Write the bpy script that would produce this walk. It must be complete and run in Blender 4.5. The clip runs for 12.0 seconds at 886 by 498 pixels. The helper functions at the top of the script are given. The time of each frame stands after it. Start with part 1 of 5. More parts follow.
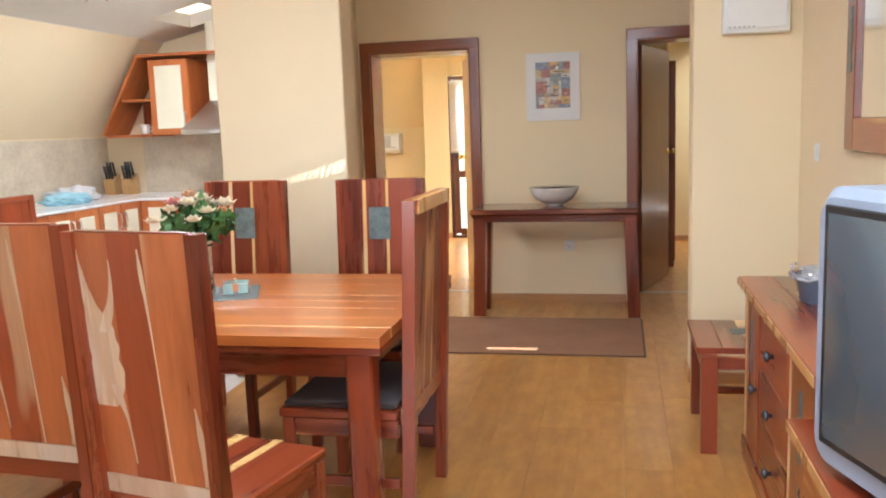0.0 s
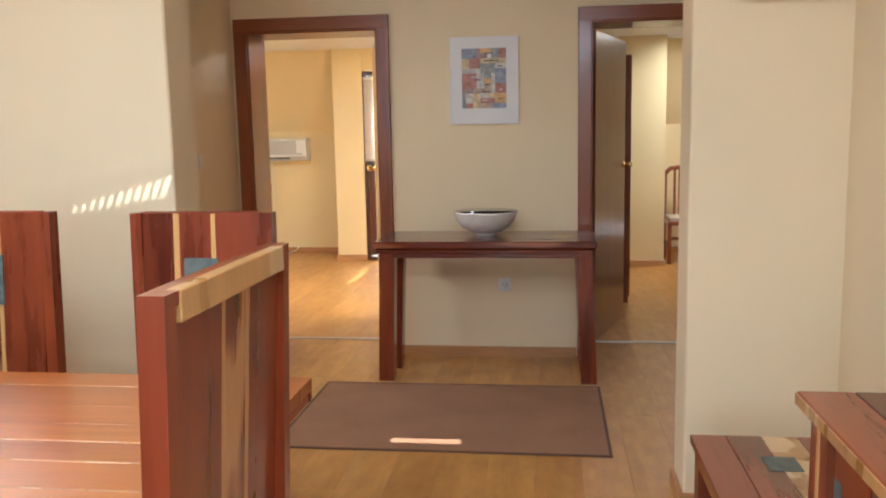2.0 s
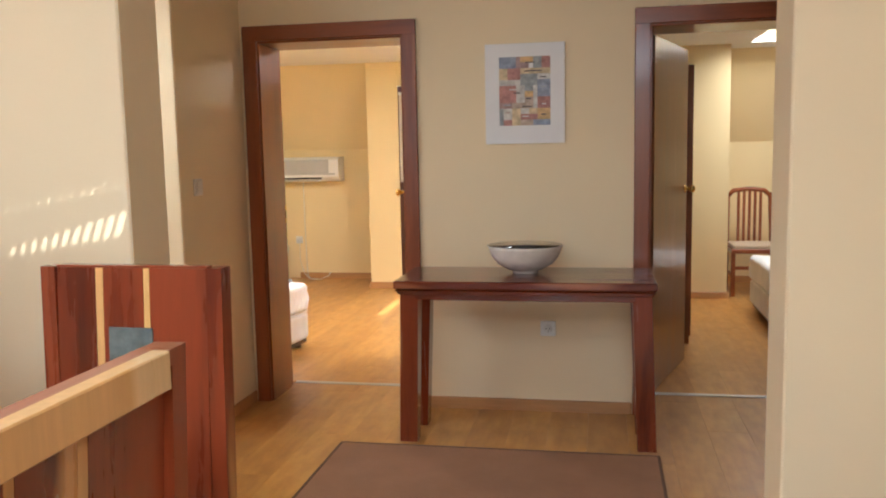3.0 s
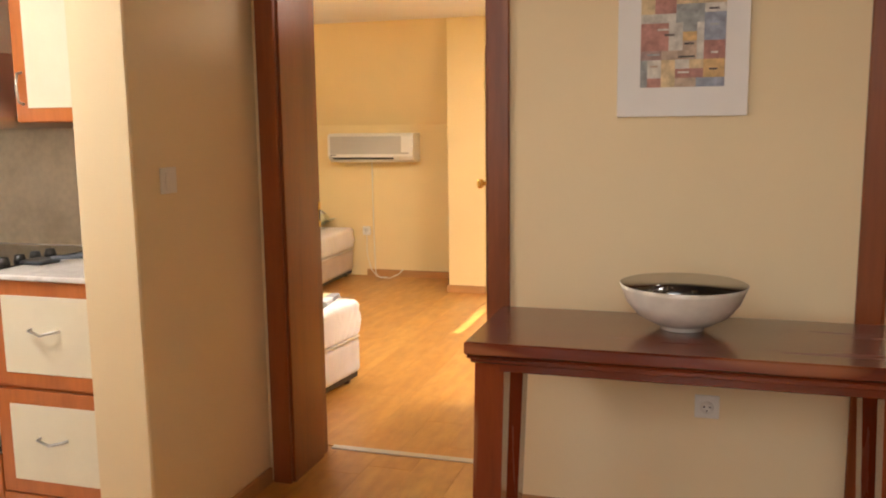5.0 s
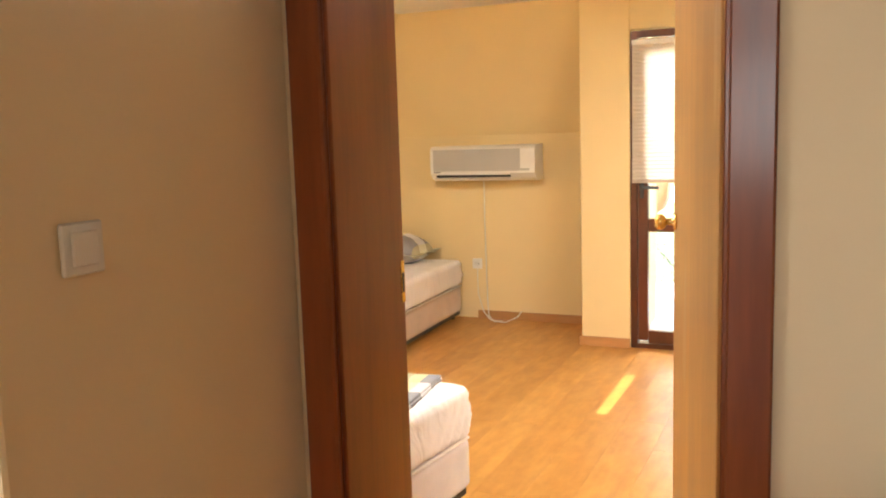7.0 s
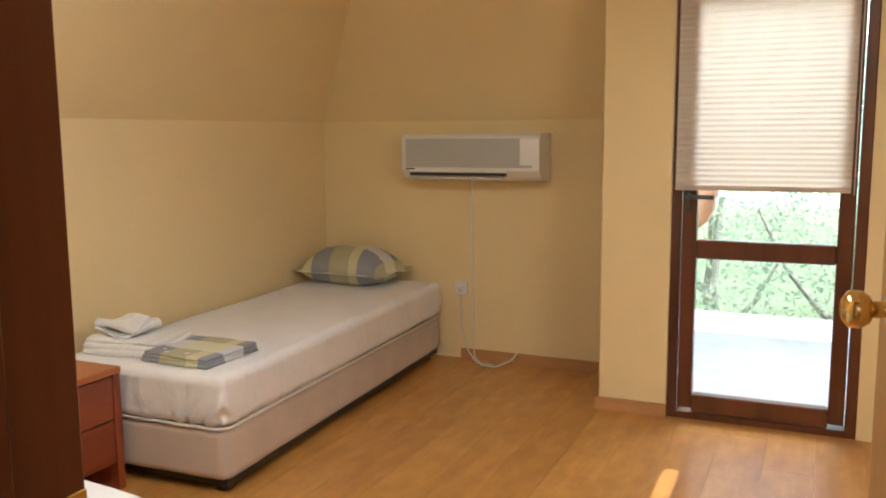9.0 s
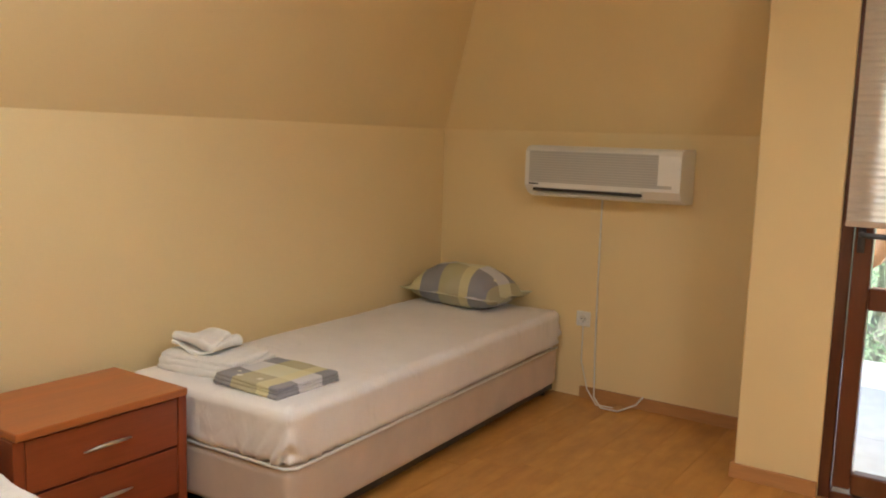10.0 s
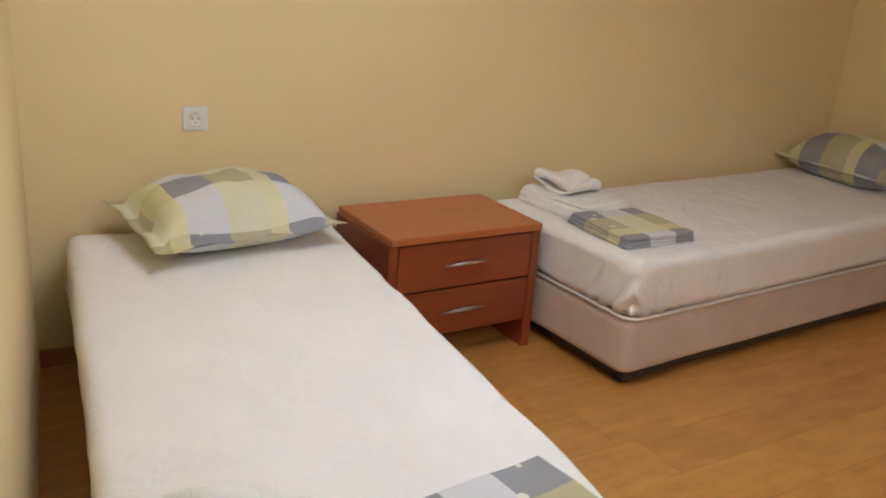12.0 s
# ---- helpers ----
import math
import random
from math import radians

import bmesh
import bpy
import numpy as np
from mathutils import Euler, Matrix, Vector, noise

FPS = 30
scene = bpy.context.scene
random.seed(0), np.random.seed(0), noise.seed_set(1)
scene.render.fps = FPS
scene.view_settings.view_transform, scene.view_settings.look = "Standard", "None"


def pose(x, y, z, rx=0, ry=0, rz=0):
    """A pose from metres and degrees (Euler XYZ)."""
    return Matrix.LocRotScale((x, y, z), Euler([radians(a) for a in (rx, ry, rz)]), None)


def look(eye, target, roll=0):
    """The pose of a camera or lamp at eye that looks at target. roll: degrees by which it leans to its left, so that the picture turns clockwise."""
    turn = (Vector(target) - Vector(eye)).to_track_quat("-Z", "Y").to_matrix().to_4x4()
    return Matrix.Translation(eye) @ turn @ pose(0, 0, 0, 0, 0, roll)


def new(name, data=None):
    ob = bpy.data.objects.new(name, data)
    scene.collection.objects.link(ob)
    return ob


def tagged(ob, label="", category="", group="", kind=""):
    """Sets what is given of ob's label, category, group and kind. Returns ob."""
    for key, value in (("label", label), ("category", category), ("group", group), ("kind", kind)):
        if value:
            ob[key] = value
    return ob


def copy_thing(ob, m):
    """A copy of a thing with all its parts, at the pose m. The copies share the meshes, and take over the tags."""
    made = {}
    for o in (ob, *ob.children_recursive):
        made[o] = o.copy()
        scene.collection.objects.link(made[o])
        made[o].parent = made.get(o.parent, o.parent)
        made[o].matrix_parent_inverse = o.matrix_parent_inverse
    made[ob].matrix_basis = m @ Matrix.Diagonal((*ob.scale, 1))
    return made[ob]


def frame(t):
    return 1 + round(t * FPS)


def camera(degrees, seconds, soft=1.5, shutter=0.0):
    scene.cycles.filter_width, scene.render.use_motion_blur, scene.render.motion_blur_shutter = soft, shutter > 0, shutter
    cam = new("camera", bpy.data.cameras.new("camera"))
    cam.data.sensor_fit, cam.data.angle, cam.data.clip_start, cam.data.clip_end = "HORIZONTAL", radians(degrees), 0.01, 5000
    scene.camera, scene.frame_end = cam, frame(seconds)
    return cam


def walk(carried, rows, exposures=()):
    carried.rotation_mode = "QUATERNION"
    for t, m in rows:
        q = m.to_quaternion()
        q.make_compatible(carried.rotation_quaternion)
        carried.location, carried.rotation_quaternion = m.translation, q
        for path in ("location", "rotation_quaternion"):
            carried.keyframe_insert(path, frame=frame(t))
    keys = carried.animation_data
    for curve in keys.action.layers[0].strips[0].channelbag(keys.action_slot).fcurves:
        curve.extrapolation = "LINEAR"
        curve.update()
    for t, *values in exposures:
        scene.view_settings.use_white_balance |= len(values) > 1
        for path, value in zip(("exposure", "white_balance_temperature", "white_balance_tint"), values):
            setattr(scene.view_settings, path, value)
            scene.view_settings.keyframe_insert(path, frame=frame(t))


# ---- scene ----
cam = camera(55.4, 12.0, soft=2.0)
PATH = [
    (0, (0.207, 0.593, 1.386), (-0.208, 2.529, 1.103), -2.0),
    (0.5, (0.164, 0.953, 1.377), (-0.236, 2.891, 1.082), -0.4),
    (1, (0.127, 1.35, 1.375), (-0.11, 3.314, 1.08), -2.1),
    (1.5, (0.107, 1.737, 1.381), (-0.17, 3.691, 1.055), -0.6),
    (2, (0.09, 2.115, 1.378), (-0.165, 4.08, 1.102), -1.1),
    (2.5, (0.077, 2.46, 1.382), (-0.192, 4.426, 1.13), -1.3),
    (2.7, (0.09, 2.585, 1.398), (-0.227, 4.546, 1.169), -1.6),
    (4.3, (-0.107, 3.803, 1.397), (-0.571, 5.727, 1.103), -0.1),
    (4.5, (-0.144, 3.963, 1.393), (-0.628, 5.889, 1.154), -0.4),
    (5, (-0.249, 4.295, 1.396), (-0.818, 6.19, 1.107), -0.7),
    (5.5, (-0.387, 4.633, 1.391), (-1.187, 6.445, 1.116), -0.8),
    (6, (-0.539, 4.964, 1.393), (-1.328, 6.785, 1.144), -1.5),
    (6.5, (-0.689, 5.299, 1.384), (-1.503, 7.106, 1.116), -1.6),
    (6.7, (-0.735, 5.44, 1.389), (-1.551, 7.248, 1.138), -1.9),
    (8.3, (-1.118, 6.569, 1.346), (-1.899, 8.38, 1.035), 0.2),
    (8.5, (-1.18, 6.764, 1.354), (-1.973, 8.585, 1.121), 0.9),
    (9, (-1.282, 7.089, 1.335), (-2.092, 8.898, 1.065), -0.4),
    (9.5, (-1.298, 7.374, 1.33), (-2.335, 9.063, 1.061), 0.8),
    (10, (-1.371, 7.559, 1.352), (-2.478, 9.204, 1.094), 1.8),
    (10.5, (-1.37, 7.617, 1.357), (-2.677, 9.08, 0.968), 1.0),
    (11, (-1.392, 7.603, 1.324), (-2.855, 8.879, 0.846), 2.6),
    (11.5, (-1.41, 7.589, 1.331), (-2.96, 8.722, 0.772), 3.5),
    (12, (-1.407, 7.582, 1.332), (-3.009, 8.591, 0.688), 4.4),
]
# exposure in stops, white balance and tint
EXPOSURES = [(0.0, 1.42, 5600, 6), (2.5, 1.15, 5550, 6), (4.5, 1.15, 7000, 12), (6.5, 1.25, 6800, 10), (8.5, 0.5, 5600, 7), (9.5, 0.12, 6100, 8), (10.5, 0.2, 6000, 9), (12.0, 0.05, 5500, 6)]
walk(cam, [(t, look(eye, target, roll)) for t, eye, target, roll in PATH], EXPOSURES)
SUN_WAY = Vector((0.35, -0.30, 0.885)).normalized()

# ---- world, sun, large lights ----
world = bpy.data.worlds.new("world")
scene.world = world
world.use_nodes = True
wn = world.node_tree.nodes
sky = wn.new("ShaderNodeTexSky")
sky.sky_type, sky.sun_disc = "NISHITA", False
sky.sun_elevation = math.asin(SUN_WAY.z)
sky.sun_rotation = math.atan2(SUN_WAY.x, SUN_WAY.y)
wn["Background"].inputs["Strength"].default_value = 0.15
world.node_tree.links.new(sky.outputs[0], wn["Background"].inputs["Color"])

sun = bpy.data.lights.new("sun", "SUN")
sun.energy, sun.angle, sun.color = 5.0, radians(0.3), (1.0, 0.95, 0.86)
new("sun", sun).matrix_world = look(SUN_WAY * 30, (0, 0, 0))


def area_light(name, eye, target, sx, sy, watts, color=(1, 1, 1)):
    lamp = bpy.data.lights.new(name, "AREA")
    lamp.shape, lamp.size, lamp.size_y, lamp.energy, lamp.color = "RECTANGLE", sx, sy, watts, color
    ob = new(name, lamp)
    ob.matrix_world = look(eye, target)
    return ob


area_light("living_window_light", (-1.35, -1.62, 1.45), (-0.9, 3, 1.1), 1.6, 1.5, 24, (0.92, 0.96, 1.0))
# two unseen fill lamps added under the living-room ceiling, with no opening above
area_light("living_rear_fill_light", (0.25, 1.9, 2.49), (0.5, 3.0, 0), 0.9, 1.1, 30, (0.92, 0.96, 1.0))
area_light("living_fill_light", (-1.3, 3.5, 2.49), (-1.2, 4.1, 0), 1.4, 1.5, 25, (0.92, 0.96, 1.0))
# unseen fill lamps added to brighten the beds and bedroom walls
area_light("bedroom_fill_light", (-0.50, 8.6, 2.255), (-0.8, 8.6, 0), 0.8, 0.8, 38, (1.0, 0.98, 0.96))
area_light("bedroom_west_fill_light", (-2.75, 8.6, 2.25), (-2.75, 8.6, 0), 0.7, 0.9, 16, (1.0, 0.98, 0.96))
area_light("balcony_door_light", (-1.47, 12.3, 2.3), (-1.6, 10.6, 0.4), 1.6, 1.2, 75, (0.93, 0.96, 1.0))
area_light("second_room_door_light", (0.6, 12.3, 2.3), (0.6, 10.6, 0.4), 1.2, 1.2, 26, (0.93, 0.96, 1.0))
area_light("kitchen_roof_light", (-2.65, 5.7, 2.335), (-2.65, 5.7, 0), 0.5, 0.6, 19, (1.0, 0.97, 0.95))
area_light("room_roof_light", (1.7, 10.0, 2.42), (1.7, 10.0, 0), 0.7, 0.8, 18, (1.0, 0.97, 0.93))

# ---- materials ----


class Mat:
    def __init__(self, name, rough=0.5, metal=0.0, coat=0.0):
        self.m = bpy.data.materials.new(name)
        self.m.use_nodes = True
        self.t = self.m.node_tree
        self.b = self.t.nodes["Principled BSDF"]
        self.b.inputs["Roughness"].default_value = rough
        self.b.inputs["Metallic"].default_value = metal
        self.b.inputs["Coat Weight"].default_value = coat
        self.b.inputs["Coat Roughness"].default_value = 0.15

    def n(self, kind, **kw):
        node = self.t.nodes.new(kind)
        for k, v in kw.items():
            if k in node.inputs:
                node.inputs[k].default_value = v
        return node

    def l(self, a, b):
        self.t.links.new(a, b)

    def coords(self, scale=(1, 1, 1), space="Object", shift=True):
        c = self.n("ShaderNodeTexCoord")
        m = self.n("ShaderNodeMapping")
        m.inputs["Scale"].default_value = scale
        self.l(c.outputs[space], m.inputs["Vector"])
        if shift:
            i = self.n("ShaderNodeObjectInfo")
            a = self.n("ShaderNodeMath")
            a.operation = "MULTIPLY"
            a.inputs[1].default_value = 37.0
            self.l(i.outputs["Random"], a.inputs[0])
            self.l(a.outputs[0], m.inputs["Location"])
        return m.outputs["Vector"]

    def noise(self, vec, scale, detail=4.0, rough=0.55):
        t = self.n("ShaderNodeTexNoise", Scale=scale, Detail=detail, Roughness=rough)
        self.l(vec, t.inputs["Vector"])
        return t.outputs["Fac"]

    def ramp(self, fac, stops, constant=False):
        r = self.n("ShaderNodeValToRGB")
        cr = r.color_ramp
        if constant:
            cr.interpolation = "CONSTANT"
        while len(cr.elements) < len(stops):
            cr.elements.new(0.5)
        for e, (p, c) in zip(cr.elements, stops):
            e.position, e.color = p, (*c, 1)
        self.l(fac, r.inputs["Fac"])
        return r.outputs["Color"]

    def mix(self, fac, a, b, mode="MIX"):
        m = self.n("ShaderNodeMix")
        m.data_type, m.blend_type = "RGBA", mode
        for src, idx in ((fac, 0), (a, 6), (b, 7)):
            if isinstance(src, (int, float)):
                m.inputs[idx].default_value = src
            elif isinstance(src, tuple):
                m.inputs[idx].default_value = (*src, 1)
            else:
                self.l(src, m.inputs[idx])
        return m.outputs[2]

    def color(self, src):
        if isinstance(src, tuple):
            self.b.inputs["Base Color"].default_value = (*src, 1)
        else:
            self.l(src, self.b.inputs["Base Color"])

    def rough_from(self, fac, lo, hi):
        r = self.n("ShaderNodeMapRange")
        r.inputs["To Min"].default_value, r.inputs["To Max"].default_value = lo, hi
        self.l(fac, r.inputs["Value"])
        self.l(r.outputs[0], self.b.inputs["Roughness"])

    def bump(self, fac, strength, dist=0.01):
        bp = self.n("ShaderNodeBump", Strength=strength, Distance=dist)
        self.l(fac, bp.inputs["Height"])
        self.l(bp.outputs[0], self.b.inputs["Normal"])


def paint(name, col, rough=0.85):
    m = Mat(name, rough)
    v = m.coords(shift=False)
    big = m.noise(v, 0.9, 3)
    m.color(m.ramp(big, [(0.3, tuple(c * 0.95 for c in col)), (0.7, tuple(min(1, c * 1.03) for c in col))]))
    m.bump(m.noise(v, 55, 3), 0.12, 0.004)
    return m.m


def plain(name, col, rough=0.5, metal=0.0, var=0.08, scale=8, bump=0.0, coat=0.0):
    m = Mat(name, rough, metal, coat)
    v = m.coords()
    f = m.noise(v, scale, 4)
    m.color(m.ramp(f, [(0.3, tuple(c * (1 - var) for c in col)), (0.7, tuple(min(1, c * (1 + var)) for c in col))]))
    if bump:
        m.bump(m.noise(v, scale * 8, 3), bump, 0.004)
    m.rough_from(f, max(0.02, rough * 0.85), min(1, rough * 1.2))
    return m.m


def acacia(name, axis, dark, mid, light, streak=0.55, rough=0.25, coat=0.5, spread=1.0):
    """Lacquered plank wood with heartwood, a darker figure and pale sapwood streaks, grain along one axis."""
    m = Mat(name, rough, 0, coat)
    grain = [1.0, 1.0, 1.0]
    grain[axis] = 0.09
    v = m.coords(tuple(grain))
    body = m.noise(v, 9, 6, 0.6)
    c = m.ramp(body, [(0.28, dark), (0.5, mid), (0.78, tuple(x * 1.25 for x in mid))])
    info = m.n("ShaderNodeObjectInfo")
    tone = m.ramp(info.outputs["Random"], [(0.0, tuple(1 - spread * c for c in (0.38, 0.5, 0.5))), (0.5, (1.0, 0.95, 0.9)), (1.0, tuple(1 + spread * c for c in (0.35, 0.45, 0.4)))])
    c = m.mix(1.0, c, tone, "MULTIPLY")
    wide = [1.0, 1.0, 1.0]
    wide[axis] = 0.16
    s = m.noise(m.coords(tuple(wide)), 6.5, 2, 0.4)
    fac = m.ramp(s, [(streak + 0.06, (0, 0, 0)), (streak + 0.10, (1, 1, 1))])
    c = m.mix(fac, c, light)
    fine = m.noise(v, 90, 3)
    c = m.mix(0.16, c, m.ramp(fine, [(0.3, (0.3, 0.3, 0.3)), (0.7, (1, 1, 1))]), "MULTIPLY")
    m.color(c)
    m.rough_from(body, rough * 0.8, rough * 1.5)
    m.bump(fine, 0.06, 0.003)
    return m.m


WALL = paint("cream_wall_paint", (0.85, 0.70, 0.46))
WALL_BED = paint("yellow_wall_paint", (0.83, 0.66, 0.36))
CEIL = paint("white_ceiling_paint", (0.82, 0.79, 0.74))
REDD, REDM, SAP = (0.085, 0.012, 0.007), (0.27, 0.052, 0.017), (0.60, 0.31, 0.11)
AC_X = acacia("red_acacia_wood_lengthwise", 0, REDD, REDM, SAP, 0.58)
AC_Y = acacia("red_acacia_wood_crosswise", 1, REDD, REDM, SAP, 0.58)
AC_Z = acacia("red_acacia_wood_upright", 2, REDD, REDM, SAP, 0.6)
TOP_X = acacia("orange_acacia_tabletop_wood", 0, (0.34, 0.085, 0.016), (0.51, 0.165, 0.034), (0.62, 0.27, 0.075), 0.64, 0.3, 0.3, 0.4)
AC_FIG = acacia("figured_red_acacia_wood", 2, REDD, REDM, (0.46, 0.24, 0.12), 0.52, 0.28, 0.9, 0.6)
AC_OR = acacia("orange_brown_acacia_wood", 2, (0.20, 0.045, 0.015), (0.40, 0.115, 0.036), (0.58, 0.34, 0.17), 0.60, 0.26, 0.9, 0.4)
AC_DK = acacia("dark_red_acacia_wood", 0, (0.05, 0.008, 0.004), (0.18, 0.031, 0.010), (0.30, 0.10, 0.04), 0.62, 0.22, 0.6, 0.5)
AC_DKZ = acacia("dark_red_acacia_wood_upright", 2, (0.05, 0.008, 0.004), (0.19, 0.034, 0.011), (0.30, 0.11, 0.05), 0.64, 0.22, 0.6, 0.5)
FIGURE = acacia("pale_sapwood_figure", 2, (0.46, 0.29, 0.18), (0.56, 0.40, 0.27), (0.62, 0.48, 0.35), 0.5, 0.25, 0.5, 0.3)
SAPW = acacia("pale_sapwood", 2, (0.55, 0.30, 0.10), (0.70, 0.42, 0.16), (0.8, 0.55, 0.28), 0.5)
FRAME = acacia("brown_door_frame_wood", 2, (0.16, 0.036, 0.011), (0.26, 0.068, 0.019), (0.31, 0.092, 0.028), 0.6, 0.3, 0.4, 0.25)
FRAME_X = acacia("brown_lintel_wood", 0, (0.16, 0.036, 0.011), (0.26, 0.068, 0.019), (0.31, 0.092, 0.028), 0.6, 0.3, 0.4, 0.25)
DARKFR = acacia("dark_balcony_frame_wood", 2, (0.07, 0.018, 0.008), (0.12, 0.034, 0.014), (0.14, 0.045, 0.02), 0.6, 0.3, 0.4, 0.25)
DOORW = acacia("pale_golden_door_veneer", 2, (0.48, 0.27, 0.10), (0.58, 0.35, 0.14), (0.62, 0.40, 0.18), 0.6, 0.4, 0.2, 0.15)
DARKDOOR = acacia("brown_door_veneer", 2, (0.20, 0.085, 0.045), (0.27, 0.12, 0.062), (0.30, 0.14, 0.08), 0.6, 0.3, 0.4)
# nightstand top lighter and more orange than its drawers and sides
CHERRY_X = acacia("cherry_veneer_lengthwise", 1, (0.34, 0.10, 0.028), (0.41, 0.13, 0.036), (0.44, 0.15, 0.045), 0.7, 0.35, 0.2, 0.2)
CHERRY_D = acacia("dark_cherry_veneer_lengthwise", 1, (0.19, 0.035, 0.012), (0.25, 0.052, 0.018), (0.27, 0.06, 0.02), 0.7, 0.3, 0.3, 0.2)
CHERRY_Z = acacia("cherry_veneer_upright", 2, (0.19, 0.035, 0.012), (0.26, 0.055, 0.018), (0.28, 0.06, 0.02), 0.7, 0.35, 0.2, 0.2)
KIT = acacia("orange_kitchen_wood", 2, (0.42, 0.115, 0.03), (0.52, 0.16, 0.042), (0.56, 0.19, 0.055), 0.7, 0.4, 0.15, 0.15)
SKIRT = acacia("oak_skirting_wood", 0, (0.40, 0.20, 0.08), (0.48, 0.25, 0.10), (0.52, 0.3, 0.13), 0.7, 0.4, 0.2)
SLATE = plain("grey_green_slate", (0.13, 0.16, 0.15), 0.45, 0, 0.35, 30, 0.3)
CREAMDOOR = plain("cream_cabinet_laminate", (0.78, 0.72, 0.56), 0.4, 0, 0.03)
STEEL = plain("brushed_steel", (0.56, 0.55, 0.54), 0.36, 1.0, 0.015, 6)
CHROME = plain("chrome", (0.85, 0.85, 0.86), 0.1, 1.0, 0.02)
IRON = plain("dark_iron", (0.10, 0.11, 0.13), 0.4, 0.8)
BRASS = plain("polished_brass", (0.85, 0.60, 0.22), 0.16, 1.0, 0.05)
BLACK = plain("black_plastic", (0.02, 0.02, 0.02), 0.35)
BLACKG = plain("black_ceramic_glass", (0.015, 0.015, 0.016), 0.06)
WHITEP = plain("white_plastic", (0.80, 0.79, 0.75), 0.35, 0, 0.02)
ACSLAT = plain("light_grille_plastic", (0.58, 0.57, 0.53), 0.5, 0, 0.03)
ACGREY = plain("grey_grille_plastic", (0.48, 0.47, 0.44), 0.5, 0, 0.04)
SILVER = plain("silver_plastic", (0.36, 0.42, 0.52), 0.35, 0.3, 0.03)
PAPER = plain("white_paper", (0.82, 0.81, 0.80), 0.75, 0, 0.02)
CERW = plain("white_glazed_ceramic", (0.78, 0.74, 0.67), 0.25, 0, 0.08, 20, 0, 0.4)
CERB = plain("black_glaze", (0.012, 0.010, 0.010), 0.07, 0, 0.2, 20, 0, 0.8)
def sheet():
    m = Mat("white_cotton_sheet", 0.9)
    v = m.coords((1, 1, 0.45))
    f = m.noise(v, 5, 4, 0.55)
    m.color(m.ramp(f, [(0.3, (0.81, 0.785, 0.765)), (0.7, (0.86, 0.83, 0.81))]))
    warp = m.n("ShaderNodeTexNoise", Scale=7.0, Detail=3.0, Roughness=0.45, Distortion=1.6)
    m.l(v, warp.inputs["Vector"])
    m.bump(warp.outputs["Fac"], 0.5, 0.03)
    return m.m


SHEET = sheet()
TOWEL = plain("white_terry_towel", (0.84, 0.83, 0.80), 0.95, 0, 0.04, 40, 0.6)


def fabric(name, col, scale=6):
    m = Mat(name, 0.9)
    v = m.coords()
    m.color(m.ramp(m.noise(v, scale, 4), [(0.3, tuple(c * 0.86 for c in col)), (0.7, col)]))
    m.bump(m.noise(v, 220, 2), 0.3, 0.003)
    m.b.inputs["Sheen Weight"].default_value = 0.3
    return m.m


BASEF = fabric("beige_bed_base_velour", (0.62, 0.50, 0.40))
QUILT = fabric("quilted_white_satin", (0.74, 0.70, 0.68))
CUSH = fabric("dark_seat_leather", (0.05, 0.03, 0.025))
SEATF = fabric("beige_seat_fabric", (0.55, 0.42, 0.28))


def check_cloth(name, phase):
    m = Mat(name, 0.9)
    v = m.coords(shift=False)
    sep = m.n("ShaderNodeSeparateXYZ")
    m.l(v, sep.inputs[0])
    blue, olive, yellow = (0.25, 0.255, 0.285), (0.45, 0.41, 0.24), (0.65, 0.60, 0.33)
    grey, green, cream = (0.66, 0.66, 0.70), (0.68, 0.67, 0.47), (0.72, 0.68, 0.42)
    cols = []
    black, white = (0, 0, 0), (1, 1, 1)
    for axis, period, stops in ((0, 0.31, [(0, blue), (0.39, olive), (0.81, yellow)]), (0, 0.31, [(0, grey), (0.39, green), (0.81, cream)]), (1, 0.23, [(0, black), (0.5, white)])):
        d = m.n("ShaderNodeMath")
        d.operation = "MULTIPLY_ADD"
        d.inputs[1].default_value, d.inputs[2].default_value = 1 / period, (10.613 if axis == 0 else phase)
        m.l(sep.outputs[axis], d.inputs[0])
        f = m.n("ShaderNodeMath")
        f.operation = "FRACT"
        m.l(d.outputs[0], f.inputs[0])
        cols.append(m.ramp(f.outputs[0], stops, True))
    c = m.mix(cols[2], cols[0], cols[1])
    c = m.mix(0.12, c, m.ramp(m.noise(v, 3.5, 2), [(0.42, olive), (0.58, grey)]))
    spots = m.n("ShaderNodeTexVoronoi", Scale=9.0)
    m.l(v, spots.inputs["Vector"])
    c = m.mix(m.ramp(spots.outputs["Distance"], [(0.09, (1, 1, 1)), (0.11, (0, 0, 0))]), c, (0.75, 0.73, 0.62))
    m.color(c)
    m.bump(m.noise(v, 30, 3), 0.15, 0.01)
    return m.m


CHECK = check_cloth("checked_cotton", 10.25)
CHECK_DARK = check_cloth("checked_cotton_dark_row_up", 10.72)


